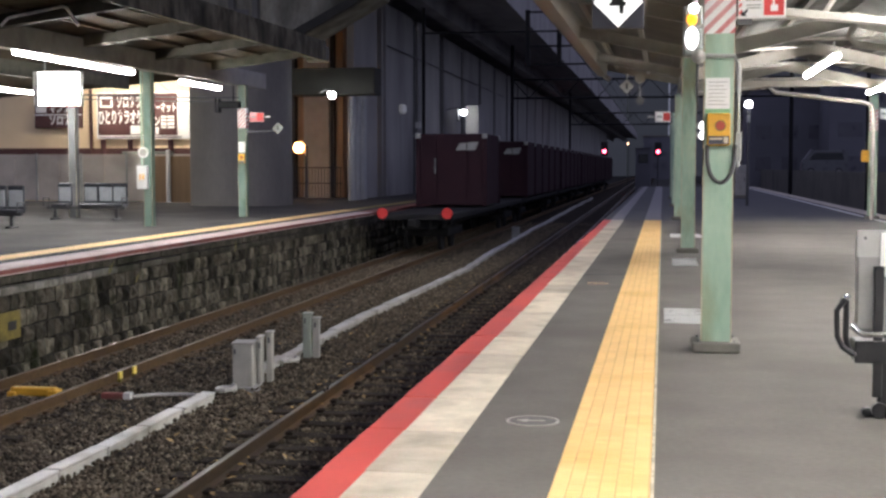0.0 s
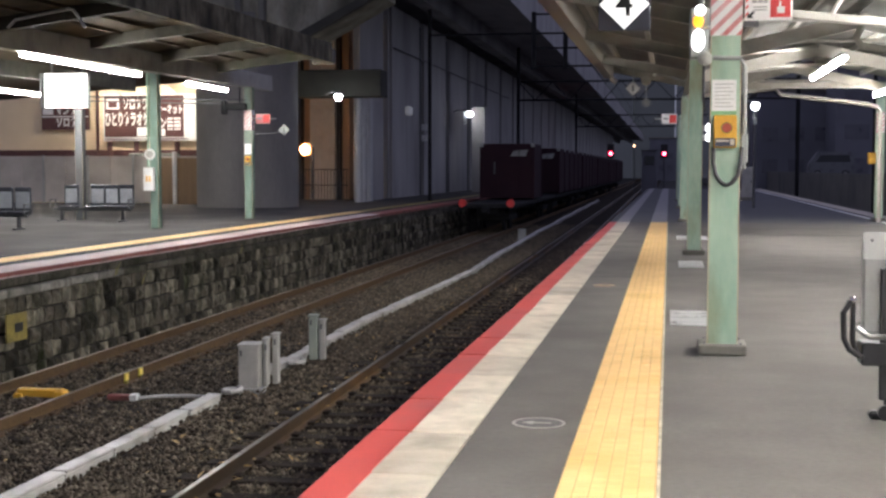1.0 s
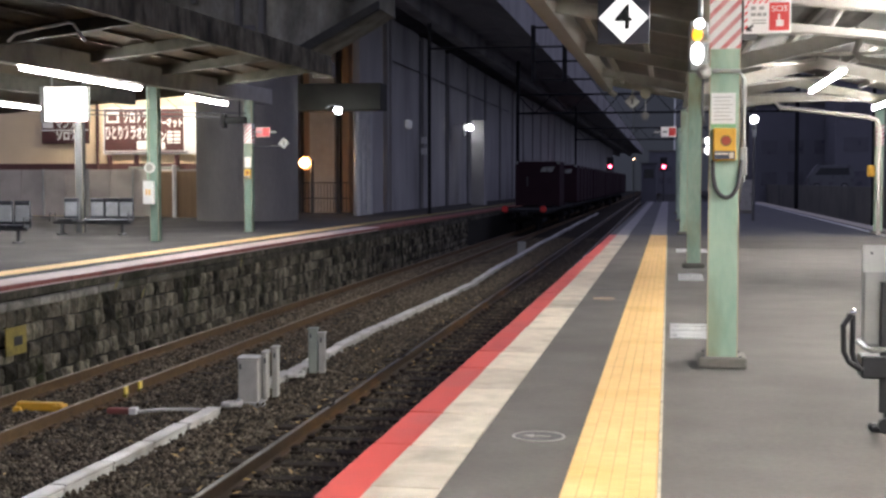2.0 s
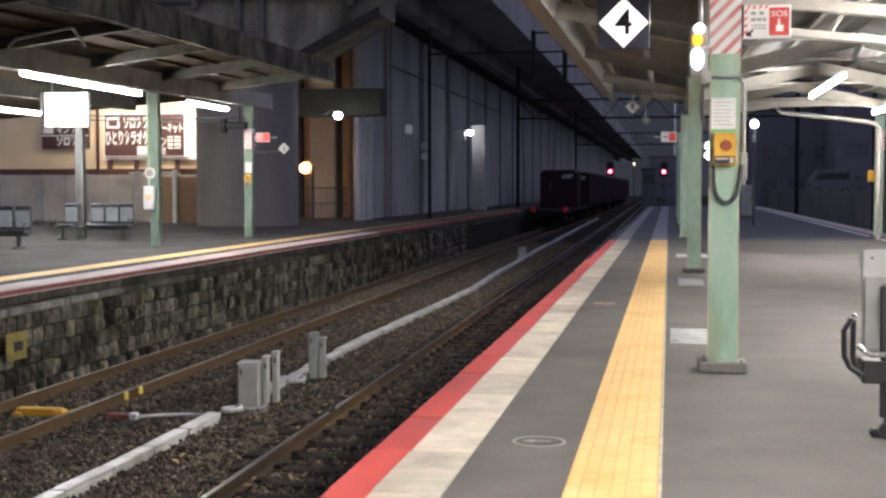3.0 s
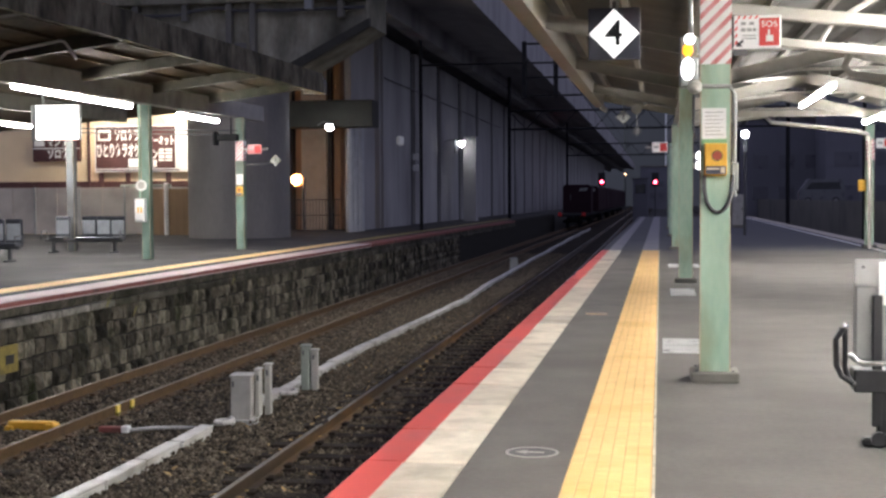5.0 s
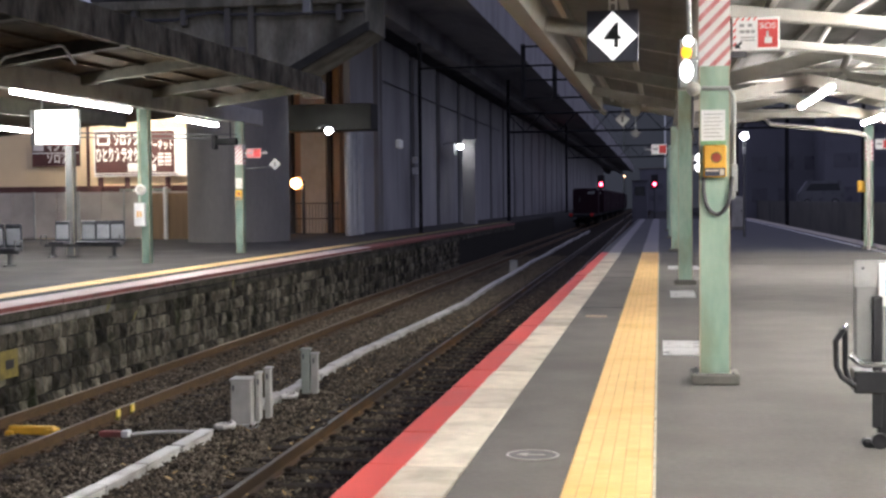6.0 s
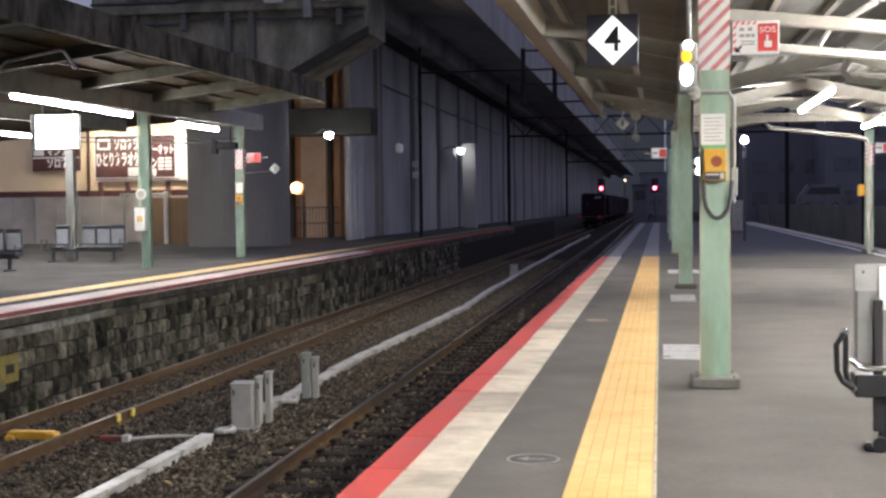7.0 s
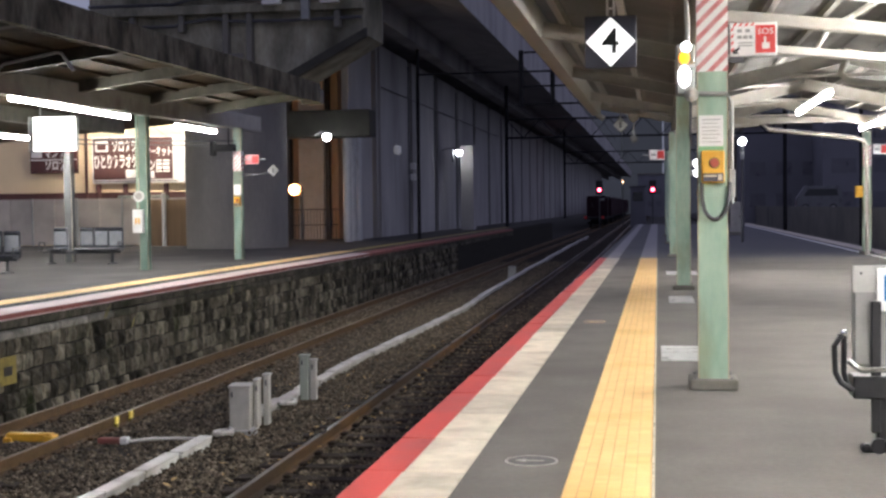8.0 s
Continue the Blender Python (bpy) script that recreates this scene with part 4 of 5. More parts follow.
def billboard():
    s = thing("billboard", "dark brown billboard with white Japanese lettering, floodlit", "billboard", (-21.75, 52.35, 3.45))
    part("frame", box(B(), -2.05, 2.1, -0.05, 0.1, -0.82, 1.16, 0.01), WHITE_PAINT, s, "white border and fittings")
    part("panel", box(B(), -1.98, 1.56, -0.07, -0.05, -0.66, 1.1), MAROON, s)
    part("border_line", box(B(), -1.98, 1.75, -0.075, -0.07, -0.76, -0.72), MAROON, s)
    letters("ソロカラ", 0.55, WHITE_PAINT, facing(-0.58, -0.075, 0.71), s, fit=1.08, bold=0.018)
    letters("ターネット", 0.42, WHITE_PAINT, facing(0.95, -0.075, 0.48), s, fit=1.15, bold=0.016)
    letters("ひとりカラオケ", 0.64, WHITE_PAINT, facing(-0.97, -0.075, 0.06), s, fit=1.95, bold=0.02)
    letters("ン", 0.5, WHITE_PAINT, facing(0.66, -0.075, -0.1), s, fit=0.24, bold=0.02)
    for x0, x1, z0, z1 in ((-1.89, -1.31, 0.52, 0.97), (0.84, 1.08, -0.36, 0.16), (1.13, 1.42, -0.36, 0.16), (-0.52, -0.03, -0.62, -0.25), (0.57, 0.74, -0.62, -0.31)):
        part("lettering_bar", box(B(), x0, x1, -0.078, -0.07, z0, z1), WHITE_PAINT, s)
    for z in (-0.27, -0.1, 0.05):
        part("stroke_gap", box(B(), 0.86, 1.40, -0.081, -0.078, z - 0.025, z + 0.025), MAROON, s)
    part("mark", box(B(), -1.80, -1.40, -0.081, -0.078, 0.60, 0.88), MAROON, s)
    for x in (-1.2, 1.3):
        lamp = part("flood_lamp", box(B(), x - 0.4, x + 0.4, -1.75, -1.6, 1.52, 1.60, 0.02), TUBE_SOFT, s, "glowing strip flood lamp")
        part("lamp_arm", pipe(B(), [(x, 0.0, 1.1), (x, -1.66, 1.52)], 0.02), GREY_STEEL, s)
    t = thing("billboard", "small dark brown billboard with white Japanese lettering", "billboard", (-25.3, 52.35, 3.55))
    part("panel", box(B(), -1.32, 0.82, -0.05, 0.1, -0.44, 0.62, 0.01), MAROON, t)
    part("stripe", box(B(), -1.32, 0.82, -0.056, -0.05, 0.10, 0.15), WHITE_PAINT, t)
    letters("マンガ", 0.42, WHITE_PAINT, facing(-0.18, -0.06, 0.37), t, fit=0.95, bold=0.018)
    letters("ソロカ", 0.46, WHITE_PAINT, facing(-0.17, -0.06, -0.14), t, fit=0.92, bold=0.018)
    part("mark", box(B(), -1.26, -0.78, -0.058, -0.05, 0.22, 0.54), WHITE_PAINT, t)
    return s


TUBE_SOFT = glow("strip_flood_lamp", (1.0, 0.90, 0.76), 320.0)
billboard()


HOARDING = surface("brown_boards", (0.20, 0.13, 0.075), (0.28, 0.19, 0.11), 1.5, 0.8, grain=20, bump=0.2, stretch=(4, 1, 0.4))


def fence():
    f = thing("boundary_fence", "brown grey panel fence along the back of the platform", "fence", (0, 51.2, 0))
    pan = mesh_of("panel", box(B(), 0.01, 0.99, 0, 0.04, 0.05, 1.98, 0.006), FENCE_BROWN)
    post = mesh_of("post", box(B(), -0.04, 0.04, -0.05, 0.0, 0, 2.02, 0.006), GREY_STEEL)
    for i in range(22):
        part("panel", pan, None, f).location = (-40 + i, 0, 0)
        if i % 2 == 0:
            part("post", post, None, f).location = (-40 + i, 0, 0)
    return f


fence()
solid("white_pole", rod(B(), (0, 0, 0), (0, 0, 2.15), 0.085, 12), WHITE_PAINT, "white post standing before the brown fence", "post", (-20.07, 50.9, 0))
solid("wooden_hoarding", box(B(), -1.3, 1.3, 0, 0.06, 0.0, 1.9, 0.01), HOARDING, "brown wooden hoarding at the fence end", "fence", (-19.6, 51.05, 0))


# ---- the distance ----
def far_block(name, x0, x1, y, z, floors, bays, label):
    b = thing(name, label, "building", (0, y, 0))
    part("wall", box(B(), x0, x1, 0, 12, -1.6, z), FACADE, b)
    part("roof", box(B(), x0 - 0.2, x1 + 0.2, -0.2, 12.2, z, z + 0.35), DARK_CONCRETE, b)
    w = (x1 - x0) / bays
    wm = mesh_of("window", box(B(), 0.2 * w, 0.8 * w, -0.05, 0.02, 0.9, 2.2), WINDOW_DIM)
    for i, k in product(range(bays), range(floors)):
        part("window", wm, None, b).location = (x0 + w * i, 0, 0.2 + 3.0 * k)
    return b


far_block("apartment_building", 8.2, 15.5, 128, 8.8, 2, 3, "dim grey low building across the tracks")
far_block("apartment_building", 14.5, 36, 120, 14.0, 4, 6, "dim grey building across the tracks")
far_block("apartment_building", -5.0, 3.2, 330, 9.0, 2, 4, "dark low building far down the line")
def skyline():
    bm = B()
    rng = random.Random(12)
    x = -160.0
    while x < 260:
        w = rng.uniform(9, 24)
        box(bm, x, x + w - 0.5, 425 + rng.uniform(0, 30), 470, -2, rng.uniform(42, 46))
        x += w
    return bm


# Faint emission lifts the far dark like haze; no lamp is meant.
setting("backdrop", skyline(), glow("haze_glow_town", (0.72, 0.8, 1.0), 0.028, (0.06, 0.06, 0.07)), "dark far-off skyline of the town, glowing faintly for haze", "backdrop")
setting("lineside_wall", box(B(), 9.2, 9.5, 30, 320, -1.6, 1.22), DARK_CONCRETE, "dark wall beyond the far track", "wall")
setting("road_behind_wall", box(B(), 9.5, 40, 40, 135, -1.6, 0.75), EARTH, "dark road behind the wall", "road")


def van():
    v = thing("parked_van", "pale parked van behind the trackside wall", "van", (11.2, 110, 0.75))
    bm = B()
    slab(bm, [(0, 0.35), (3.6, 0.35), (3.6, 1.75), (3.35, 2.1), (0.75, 2.1), (0.12, 1.2), (0, 1.1)], 0, 1.7)
    bmesh.ops.bevel(bm, geom=bm.edges[:], offset=0.06, segments=2, affect="EDGES")
    part("body", bm, VAN_PAINT, v)
    wn_ = B()
    slab(wn_, [(0.55, 1.28), (3.3, 1.28), (3.2, 1.85), (0.95, 1.85)], -0.012, 0.02)
    part("side_window", wn_, WINDOW_DARK, v)
    for x in (0.7, 2.9):
        w = part("wheel", rod(B(), (x, -0.02, 0.32), (x, 0.2, 0.32), 0.32, 20), BLACK, v)
        part("rim", rod(B(), (x, -0.03, 0.32), (x, 0.0, 0.32), 0.18, 14), GREY_STEEL, w)
    return v


van()


def red_signal(x, y, z):
    s = thing("railway_signal", "railway signal showing red on a dark post", "signal", (x, y, 0), "red signals")
    part("post", rod(B(), (0, 0.2, -1.5), (0, 0.2, z + 0.9), 0.08, 8), DARK_STEEL, s)
    part("backplate", box(B(), -0.4, 0.4, 0.05, 0.15, z - 0.5, z + 1.1, 0.05), BLACK, s)
    # Wide red disc stands for the halo, the ball for the overexposed centre.
    part("lens", rod(B(), (0, 0.05, z), (0, -0.02, z), 0.25, 24), RED_LAMP, s, "red lens disc, enlarged to show its halo")
    part("lens_core", ball(B(), (0, -0.02, z), 0.17), RED_CORE, s, "overexposed centre of the red lens")
    part("hood", rod(B(), (0, 0.06, z + 0.75), (0, -0.1, z + 0.75), 0.15, 12), BLACK, s)
    return s


red_signal(-6.75, 152, 3.25)
red_signal(-0.62, 152, 3.2)


def gantry(y):
    g = thing("catenary_gantry", "dim steel overhead line gantry across the tracks", "gantry", (0, y, 0), "overhead line gantries")
    part("mast", rod(B(), (-10.6, 0, 0), (-10.6, 0, 10.0), 0.12, 8), SOOT_STEEL, g)
    part("mast", rod(B(), (8.6, 0, -1.3), (8.6, 0, 9.0), 0.14, 8), SOOT_STEEL, g)
    for z in (6.3, 7.6):
        part("beam", rod(B(), (-10.6, 0, z), (8.6, 0, z), 0.07, 6), SOOT_STEEL, g)
    bm = B()
    for i in range(16):
        rod(bm, (-10.6 + 1.2 * i, 0, 6.3 if i % 2 else 7.6), (-9.4 + 1.2 * i, 0, 7.6 if i % 2 else 6.3), 0.035, 5)
    part("lattice", bm, SOOT_STEEL, g)
    return g


for y in (92, 150):
    gantry(y)
fr = thing("steel_frame", "dark steel overhead frame seen against the dusk sky", "gantry", (0, 58, 0))
for x in (-6.0, -4.6, -3.2, -1.9):
    part("upright", box(B(), x - 0.1, x + 0.1, -0.1, 0.1, 5.9, 8.4), SOOT_STEEL, fr)
for z, x0 in ((6.0, -6.1), (6.8, -6.1), (7.45, -10.7), (8.3, -6.1)):
    part("rail", box(B(), x0, 8.6, -0.04, 0.04, z - 0.04, z + 0.04), SOOT_STEEL, fr)
for x in (-10.7, 8.6):
    part("mast", rod(B(), (x, 0, -1.3), (x, 0, 8.6), 0.08, 8), SOOT_STEEL, fr)
for x, z in product((-7.4, -3.42), (6.0, 6.8)):
    solid("overhead_wire", rod(B(), (x, 58, z), (x, 150, z), 0.012, 5), SOOT_STEEL, "thin overhead line wire between two gantries", "overhead wire", None, "overhead wires")


# ---- freight train ----
def container(y):
    c = thing("freight_container", "dark maroon steel freight container on a flat wagon", "container", (-7.4, y, 0), "freight containers")
    part("shell", box(B(), -1.225, 1.225, 0, 3.7, 0.08, 2.6, 0.03), MAROON_STEEL, c)
    for x, yy in product((-1.19, 1.19), (0.0, 3.7)):
        part("corner_post", box(B(), x - 0.08, x + 0.08, yy - 0.03, yy + 0.03, 0.06, 2.6, 0.01), MAROON_STEEL, c)
        part("corner_casting", box(B(), x - 0.09, x + 0.09, yy - 0.06, yy + 0.06, 2.44, 2.61, 0.01), GREY_STEEL, c, "pale corner casting")
    for s in (-1, 1):
        part("side_door", box(B(), s * 1.21 - 0.02, s * 1.21 + 0.02, 0.5, 3.2, 0.25, 2.35, 0.008), MAROON_STEEL, c)
        part("door_bar", rod(B(), (s * 0.55, -0.03, 0.3), (s * 0.55, -0.03, 2.3), 0.015, 6), MAROON_STEEL, c)
    part("white_mark", slab(B(), [(0.15, 2.02), (0.85, 2.02), (0.98, 2.32), (0.30, 2.27)], -0.012, 0.0), GREY_STEEL, c, "plain pale painted mark")
    part("pale_placard", box(B(), -0.62, -0.54, -0.05, -0.03, 1.2, 1.75), DARK_STEEL, c)
    return c


def wagon():
    w = thing("flat_wagon", "dark flat container wagon of a freight train", "rail wagon", (-7.4, 0, 0), "flat wagons")
    bm = box(B(), -1.15, 1.15, 0, 19.6, -0.16, 0.02, 0.02)
    box(bm, -0.45, 0.45, 0.3, 19.3, -0.45, -0.16, 0.02)
    part("frame", bm, SOOT_STEEL, w)
    for y in (2.6, 17.0):
        b = part("bogie", box(B(), -0.85, 0.85, y - 1.3, y + 1.3, -0.72, -0.45, 0.05), SOOT_STEEL, w)
        for yy, x in product((y - 0.95, y + 0.95), (-0.53, 0.53)):
            part("wheel", rod(B(), (x - 0.06, yy, -0.74), (x + 0.06, yy, -0.74), 0.41, 20), SOOT_STEEL, b)
    part("coupler", box(B(), -0.15, 0.15, -0.4, 0.1, -0.35, -0.12, 0.03), SOOT_STEEL, w)
    return w


TRAIN_SPEED, TRAIN_TAIL = 14.3, 38.6
moving = []
first_wagon, first_box = wagon(), container(0)
for k in range(6):
    w = first_wagon if k == 0 else copy_thing(first_wagon, pose(-7.4, 0, 0))
    moving.append((w, TRAIN_TAIL + 20.4 * k, 0.0))
    for j in range(5):
        if k == 0 and j != 1:
            continue
        c = first_box if (k, j) == (0, 1) else copy_thing(first_box, pose(-7.4, 0, 0))
        moving.append((c, TRAIN_TAIL + 20.4 * k + 0.5 + (6.4 if k == 0 else 3.9 * j), 0.02))
for x in (-1.0, 1.0):
    part("tail_disc", rod(B(), (x, -0.03, 0.05), (x, 0.02, 0.05), 0.17, 20), TAIL_RED, first_wagon, "round red tail marker")
    part("disc_stem", box(B(), x - 0.03, x + 0.03, 0.0, 0.05, -0.2, 0.05), SOOT_STEEL, first_wagon)


def motions():
    for ob, y, z in moving:
        walk(ob, [(t, pose(-7.4, y + TRAIN_SPEED * t, z)) for t in (0.0, 2.0, 4.0, 6.0, 8.0)])


# ---- things on the near platform ----
def hanging_number_sign():
    s = thing("platform_number_sign", "dark square hanging sign with a white diamond and the number four", "sign", (-0.42, 12.0, 2.94))
    part("board", box(B(), -0.235, 0.235, 0.0, 0.10, -0.235, 0.235, 0.006), NAVY, s, "dark blue board")
    d = B()
    slab(d, [(-0.225, 0), (0, -0.225), (0.225, 0), (0, 0.225)], -0.012, 0.0)
    part("diamond", d, WHITE_SIGN, s, "white diamond panel, lit from within")
    letters("4", 0.32, BLACK, facing(0, -0.016, -0.005), s, "numeral", bold=0.003)
    part("hanger", rod(rod(B(), (-0.03, 0.05, 0.23), (-0.03, 0.05, 0.72), 0.012, 6), (0.03, 0.05, 0.23), (0.03, 0.05, 0.72), 0.012, 6), WHITE_PAINT, s)
    bm = B()
    for k in range(4):
        box(bm, -0.03, 0.03, 0.045, 0.055, 0.3 + 0.1 * k, 0.32 + 0.1 * k)
    part("hanger_link", bm, WHITE_PAINT, s)
    return s


WHITE_SIGN = glow("lit_white_panel", (1.0, 1.0, 1.0), 0.75)
hanging_number_sign()


def small_diamond(x, y, z, size, label, up):
    s = thing("diamond_sign", label, "sign", (x, y, z), "small diamond signs")
    d = B()
    slab(d, [(-size, 0), (0, -size), (size, 0), (0, size)], -0.015, 0.015)
    part("panel", d, GREY_STEEL, s)
    part("numeral", box(B(), -size * 0.16, size * 0.16, -0.02, -0.015, -size * 0.4, size * 0.4), DARK_STEEL, s)
    part("hanger", rod(B(), (0, 0.02, size * 0.6), (0, 0.02, up), 0.012, 6), GREY_STEEL, s)
    return s


small_diamond(-0.84, 30.0, 3.28, 0.165, "small grey diamond sign hanging from the roof", 0.62)
r = thing("round_sign", "round pale disc hanging under the roof end", "sign", (-0.55, 30.2, 3.47))
part("disc", rod(B(), (0, -0.02, 0), (0, 0.05, 0), 0.115, 24), BOX_GREY, r)
part("hanger", rod(B(), (0, 0.02, 0.1), (0, 0.02, 0.45), 0.012, 6), GREY_STEEL, r)
r = thing("round_sign", "round dark disc hanging under the pale one", "sign", (-0.55, 30.4, 2.98))
part("disc", rod(B(), (0, -0.02, 0), (0, 0.05, 0), 0.09, 24), DARK_STEEL, r)
part("hanger", rod(B(), (0, 0.02, 0.08), (0, 0.02, 0.95), 0.01, 6), GREY_STEEL, r)


def hazard_band(x, y, w, z0, z1, faces="front"):
    h = thing("hazard_band", "red and white striped warning sheet wrapped round a column", "warning band", (x, y, 0), "striped warning bands")
    t = 0.006
    part("white_sheet", box(B(), -w / 2 - t, w / 2 + t, -t, 0.0, z0, z1), WHITE_PAINT, h)
    part("white_sheet", box(B(), w / 2, w / 2 + t, 0.0, w, z0, z1), WHITE_PAINT, h)
    pitch = 0.115
    k = 0
    a0, a1 = -w / 2 - t, w / 2 + t
    rise = (a1 - a0) * 1.0
    z = z0 - rise
    while z < z1:
        # stripe climbing to the right, cut to the sheet
        poly = [(a0, z), (a1, z + rise), (a1, z + rise + pitch * 0.44), (a0, z + pitch * 0.44)]
        bm = B()
        slab(bm, poly, -t - 0.002, -t)
        for no, co in (((0, 0, -1), (0, 0, z0)), ((0, 0, 1), (0, 0, z1))):
            geom = bm.verts[:] + bm.edges[:] + bm.faces[:]
            bmesh.ops.bisect_plane(bm, geom=geom, plane_co=co, plane_no=no, clear_outer=True)
        if bm.faces:
            part("red_stripe", bm, FADED_STRIPE, h)
        else:
            bm.free()
        z += pitch
        k += 1
    for i in range(int((z1 - z0) / pitch)):
        part("red_stripe", box(B(), w / 2 + t, w / 2 + t + 0.002, 0, w, z0 + pitch * (i + 0.2), z0 + pitch * (i + 0.7)), FADED_STRIPE, h)
    return h


CX, CF = 0.42, 10.46 - 0.1135
hazard_band(CX, CF, 0.228, 2.48, 3.05)
hazard_band(-11.92, 36.0 - 0.116, 0.233, 2.56, 3.13)
hazard_band(5.75, 37.8 - 0.11, 0.22, 2.45, 3.03)


BUTTON_RED = surface("dull_red_button", (0.36, 0.06, 0.03), (0.42, 0.08, 0.04), 8, 0.5, bump=0.02)


def alarm_box(x, y, z, s=1.0):
    a = thing("alarm_button_box", "yellow emergency button box with a round red button on a column", "alarm box", pose(x, y, z))
    part("case", box(B(), -0.095 * s, 0.095 * s, -0.07, 0, -0.135 * s, 0.135 * s, 0.01), YELLOW_PAINT, a)
    part("button", rod(B(), (0.01, -0.07, 0.03 * s), (0.01, -0.092, 0.03 * s), 0.037 * s, 24), BUTTON_RED, a, "round red push button")
    part("button_ring", rod(B(), (0.01, -0.068, 0.03 * s), (0.01, -0.078, 0.03 * s), 0.046 * s, 24), OCHRE, a)
    part("label", box(B(), -0.085 * s, 0.085 * s, -0.073, -0.07, -0.125 * s, -0.055 * s), NAVY, a, "dark label strip")
    bm = B()
    box(bm, -0.075 * s, 0.03 * s, -0.075, -0.073, -0.085 * s, -0.07 * s)
    box(bm, 0.04 * s, 0.075 * s, -0.075, -0.073, -0.115 * s, -0.065 * s)
    part("label_bar", bm, COPING, a)
    return a


alarm_box(CX, CF, 1.74, 0.93)
alarm_box(-11.92, 35.884, 1.69, 1.0)


def notice(x, y, z, w, h, bars, label):
    n = thing("notice_plate", label, "notice", (x, y, z))
    part("plate", box(B(), -w / 2, w / 2, -0.008, 0, -h / 2, h / 2), WHITE_PAINT, n)
    for k in range(bars):
        zz = h * (0.36 - 0.72 * k / max(1, bars - 1)) if bars > 1 else 0
        part("text_bar", box(B(), -w * 0.38, w * (0.38 - 0.12 * (k % 2)), -0.010, -0.008, zz - h * 0.012, zz + h * 0.012), BOX_GREY if k else GREY_STEEL, n)
    return n


notice(CX - 0.01, CF, 2.02, 0.185, 0.24, 7, "white notice with rows of small writing on a column")
part_strip = solid("green_label", box(B(), -0.095, 0.095, -0.006, 0, -0.018, 0.018), surface("label_green", (0.2, 0.42, 0.2), (0.25, 0.48, 0.25), 5), "narrow green label under the notice", "label", (CX - 0.01, CF, 1.885))
notice(-11.92, 35.884, 2.02, 0.2, 0.3, 4, "white notice on a column of the opposite platform")

cb = thing("cable_loop", "black hose loop and grey conduit on a column", "cable")
pts = [(CX - 0.085, CF - 0.03, 1.62)] + [(CX - 0.085 + 0.205 * k / 12, CF - 0.035, 1.50 - 0.17 * math.sqrt(max(0.0, math.sin(math.pi * k / 12)))) for k in range(13)] + [(CX + 0.13, CF - 0.03, 1.62)]
part("hose", pipe(B(), pts, 0.016), DARK_STEEL, cb, "dark bent hose")
part("conduit", pipe(B(), [(CX + 0.145, CF + 0.0, 1.45), (CX + 0.145, CF, 2.24), (CX + 0.11, CF - 0.02, 2.305), (CX - 0.1, CF - 0.02, 2.31)], 0.018), GREY_STEEL, cb, "grey conduit")
part("conduit_box", box(B(), CX + 0.12, CX + 0.175, CF - 0.02, CF + 0.03, 1.5, 1.72, 0.006), GREY_STEEL, cb)
part("junction_ball", ball(B(), (CX - 0.16, CF - 0.02, 2.305), 0.058), BOX_GREY, cb, "round grey junction cover")
part("drop_cable", pipe(B(), [(CX - 0.165, CF, 2.26), (CX - 0.17, CF + 0.02, 2.0), (CX - 0.15, CF + 0.05, 1.9)], 0.012), DARK_STEEL, cb)


def sos_sign():
    s = thing("emergency_sign", "white and red sign plate pointing to the emergency button", "sign", pose(0.56, CF + 0.05, 2.725) @ Matrix.Scale(0.89, 4))
    part("plate", box(B(), 0, 0.40, -0.008, 0.008, -0.145, 0.145, 0.004), WHITE_PAINT, s)
    part("red_panel", box(B(), 0.215, 0.385, -0.011, -0.008, -0.12, 0.12), SIGN_RED, s)
    letters("SOS", 0.072, WHITE_PAINT, facing(0.30, -0.013, 0.065), s, fit=0.135)
    hand = B()
    box(hand, 0.288, 0.306, -0.013, -0.011, -0.03, 0.02)
    box(hand, 0.272, 0.335, -0.013, -0.011, -0.085, -0.03, 0.0)
    part("hand_pictogram", hand, WHITE_PAINT, s, "plain white pointing shape")
    for i in range(4):
        bm = B()
        slab(bm, [(0.02 + 0.05 * i, 0.115), (0.04 + 0.05 * i, 0.115), (0.06 + 0.05 * i, 0.142), (0.04 + 0.05 * i, 0.142)], -0.0115, -0.008)
        part("red_stripe", bm, SIGN_RED, s)
    for i in range(4):
        bm = B()
        slab(bm, [(0.005, 0.09 - 0.06 * i), (0.005, 0.065 - 0.06 * i), (0.03, 0.09 - 0.06 * i), (0.03, 0.115 - 0.06 * i)], -0.0115, -0.008)
        part("red_stripe", bm, SIGN_RED, s)
    for k, (x0, x1, z) in enumerate(((0.06, 0.1, 0.075), (0.13, 0.17, 0.075), (0.06, 0.1, 0.02), (0.11, 0.15, 0.02), (0.16, 0.19, 0.02))):
        part("text_bar", box(B(), x0, x1, -0.0105, -0.008, z - 0.014, z + 0.014), GREY_STEEL, s)
    for z in (-0.03, -0.055):
        part("text_bar", box(B(), 0.07, 0.19, -0.0105, -0.008, z - 0.005, z + 0.005), GREY_STEEL, s)
    ar = B()
    slab(ar, [(0.02, -0.125), (0.075, -0.125), (0.058, -0.105), (0.085, -0.078), (0.07, -0.062), (0.042, -0.09), (0.02, -0.07)], -0.0105, -0.008)
    part("arrow", ar, BLACK, s)
    part("bracket", box(B(), -0.01, 0.12, 0.008, 0.03, -0.2, -0.145), DARK_STEEL, s)
    return s


sos_sign()


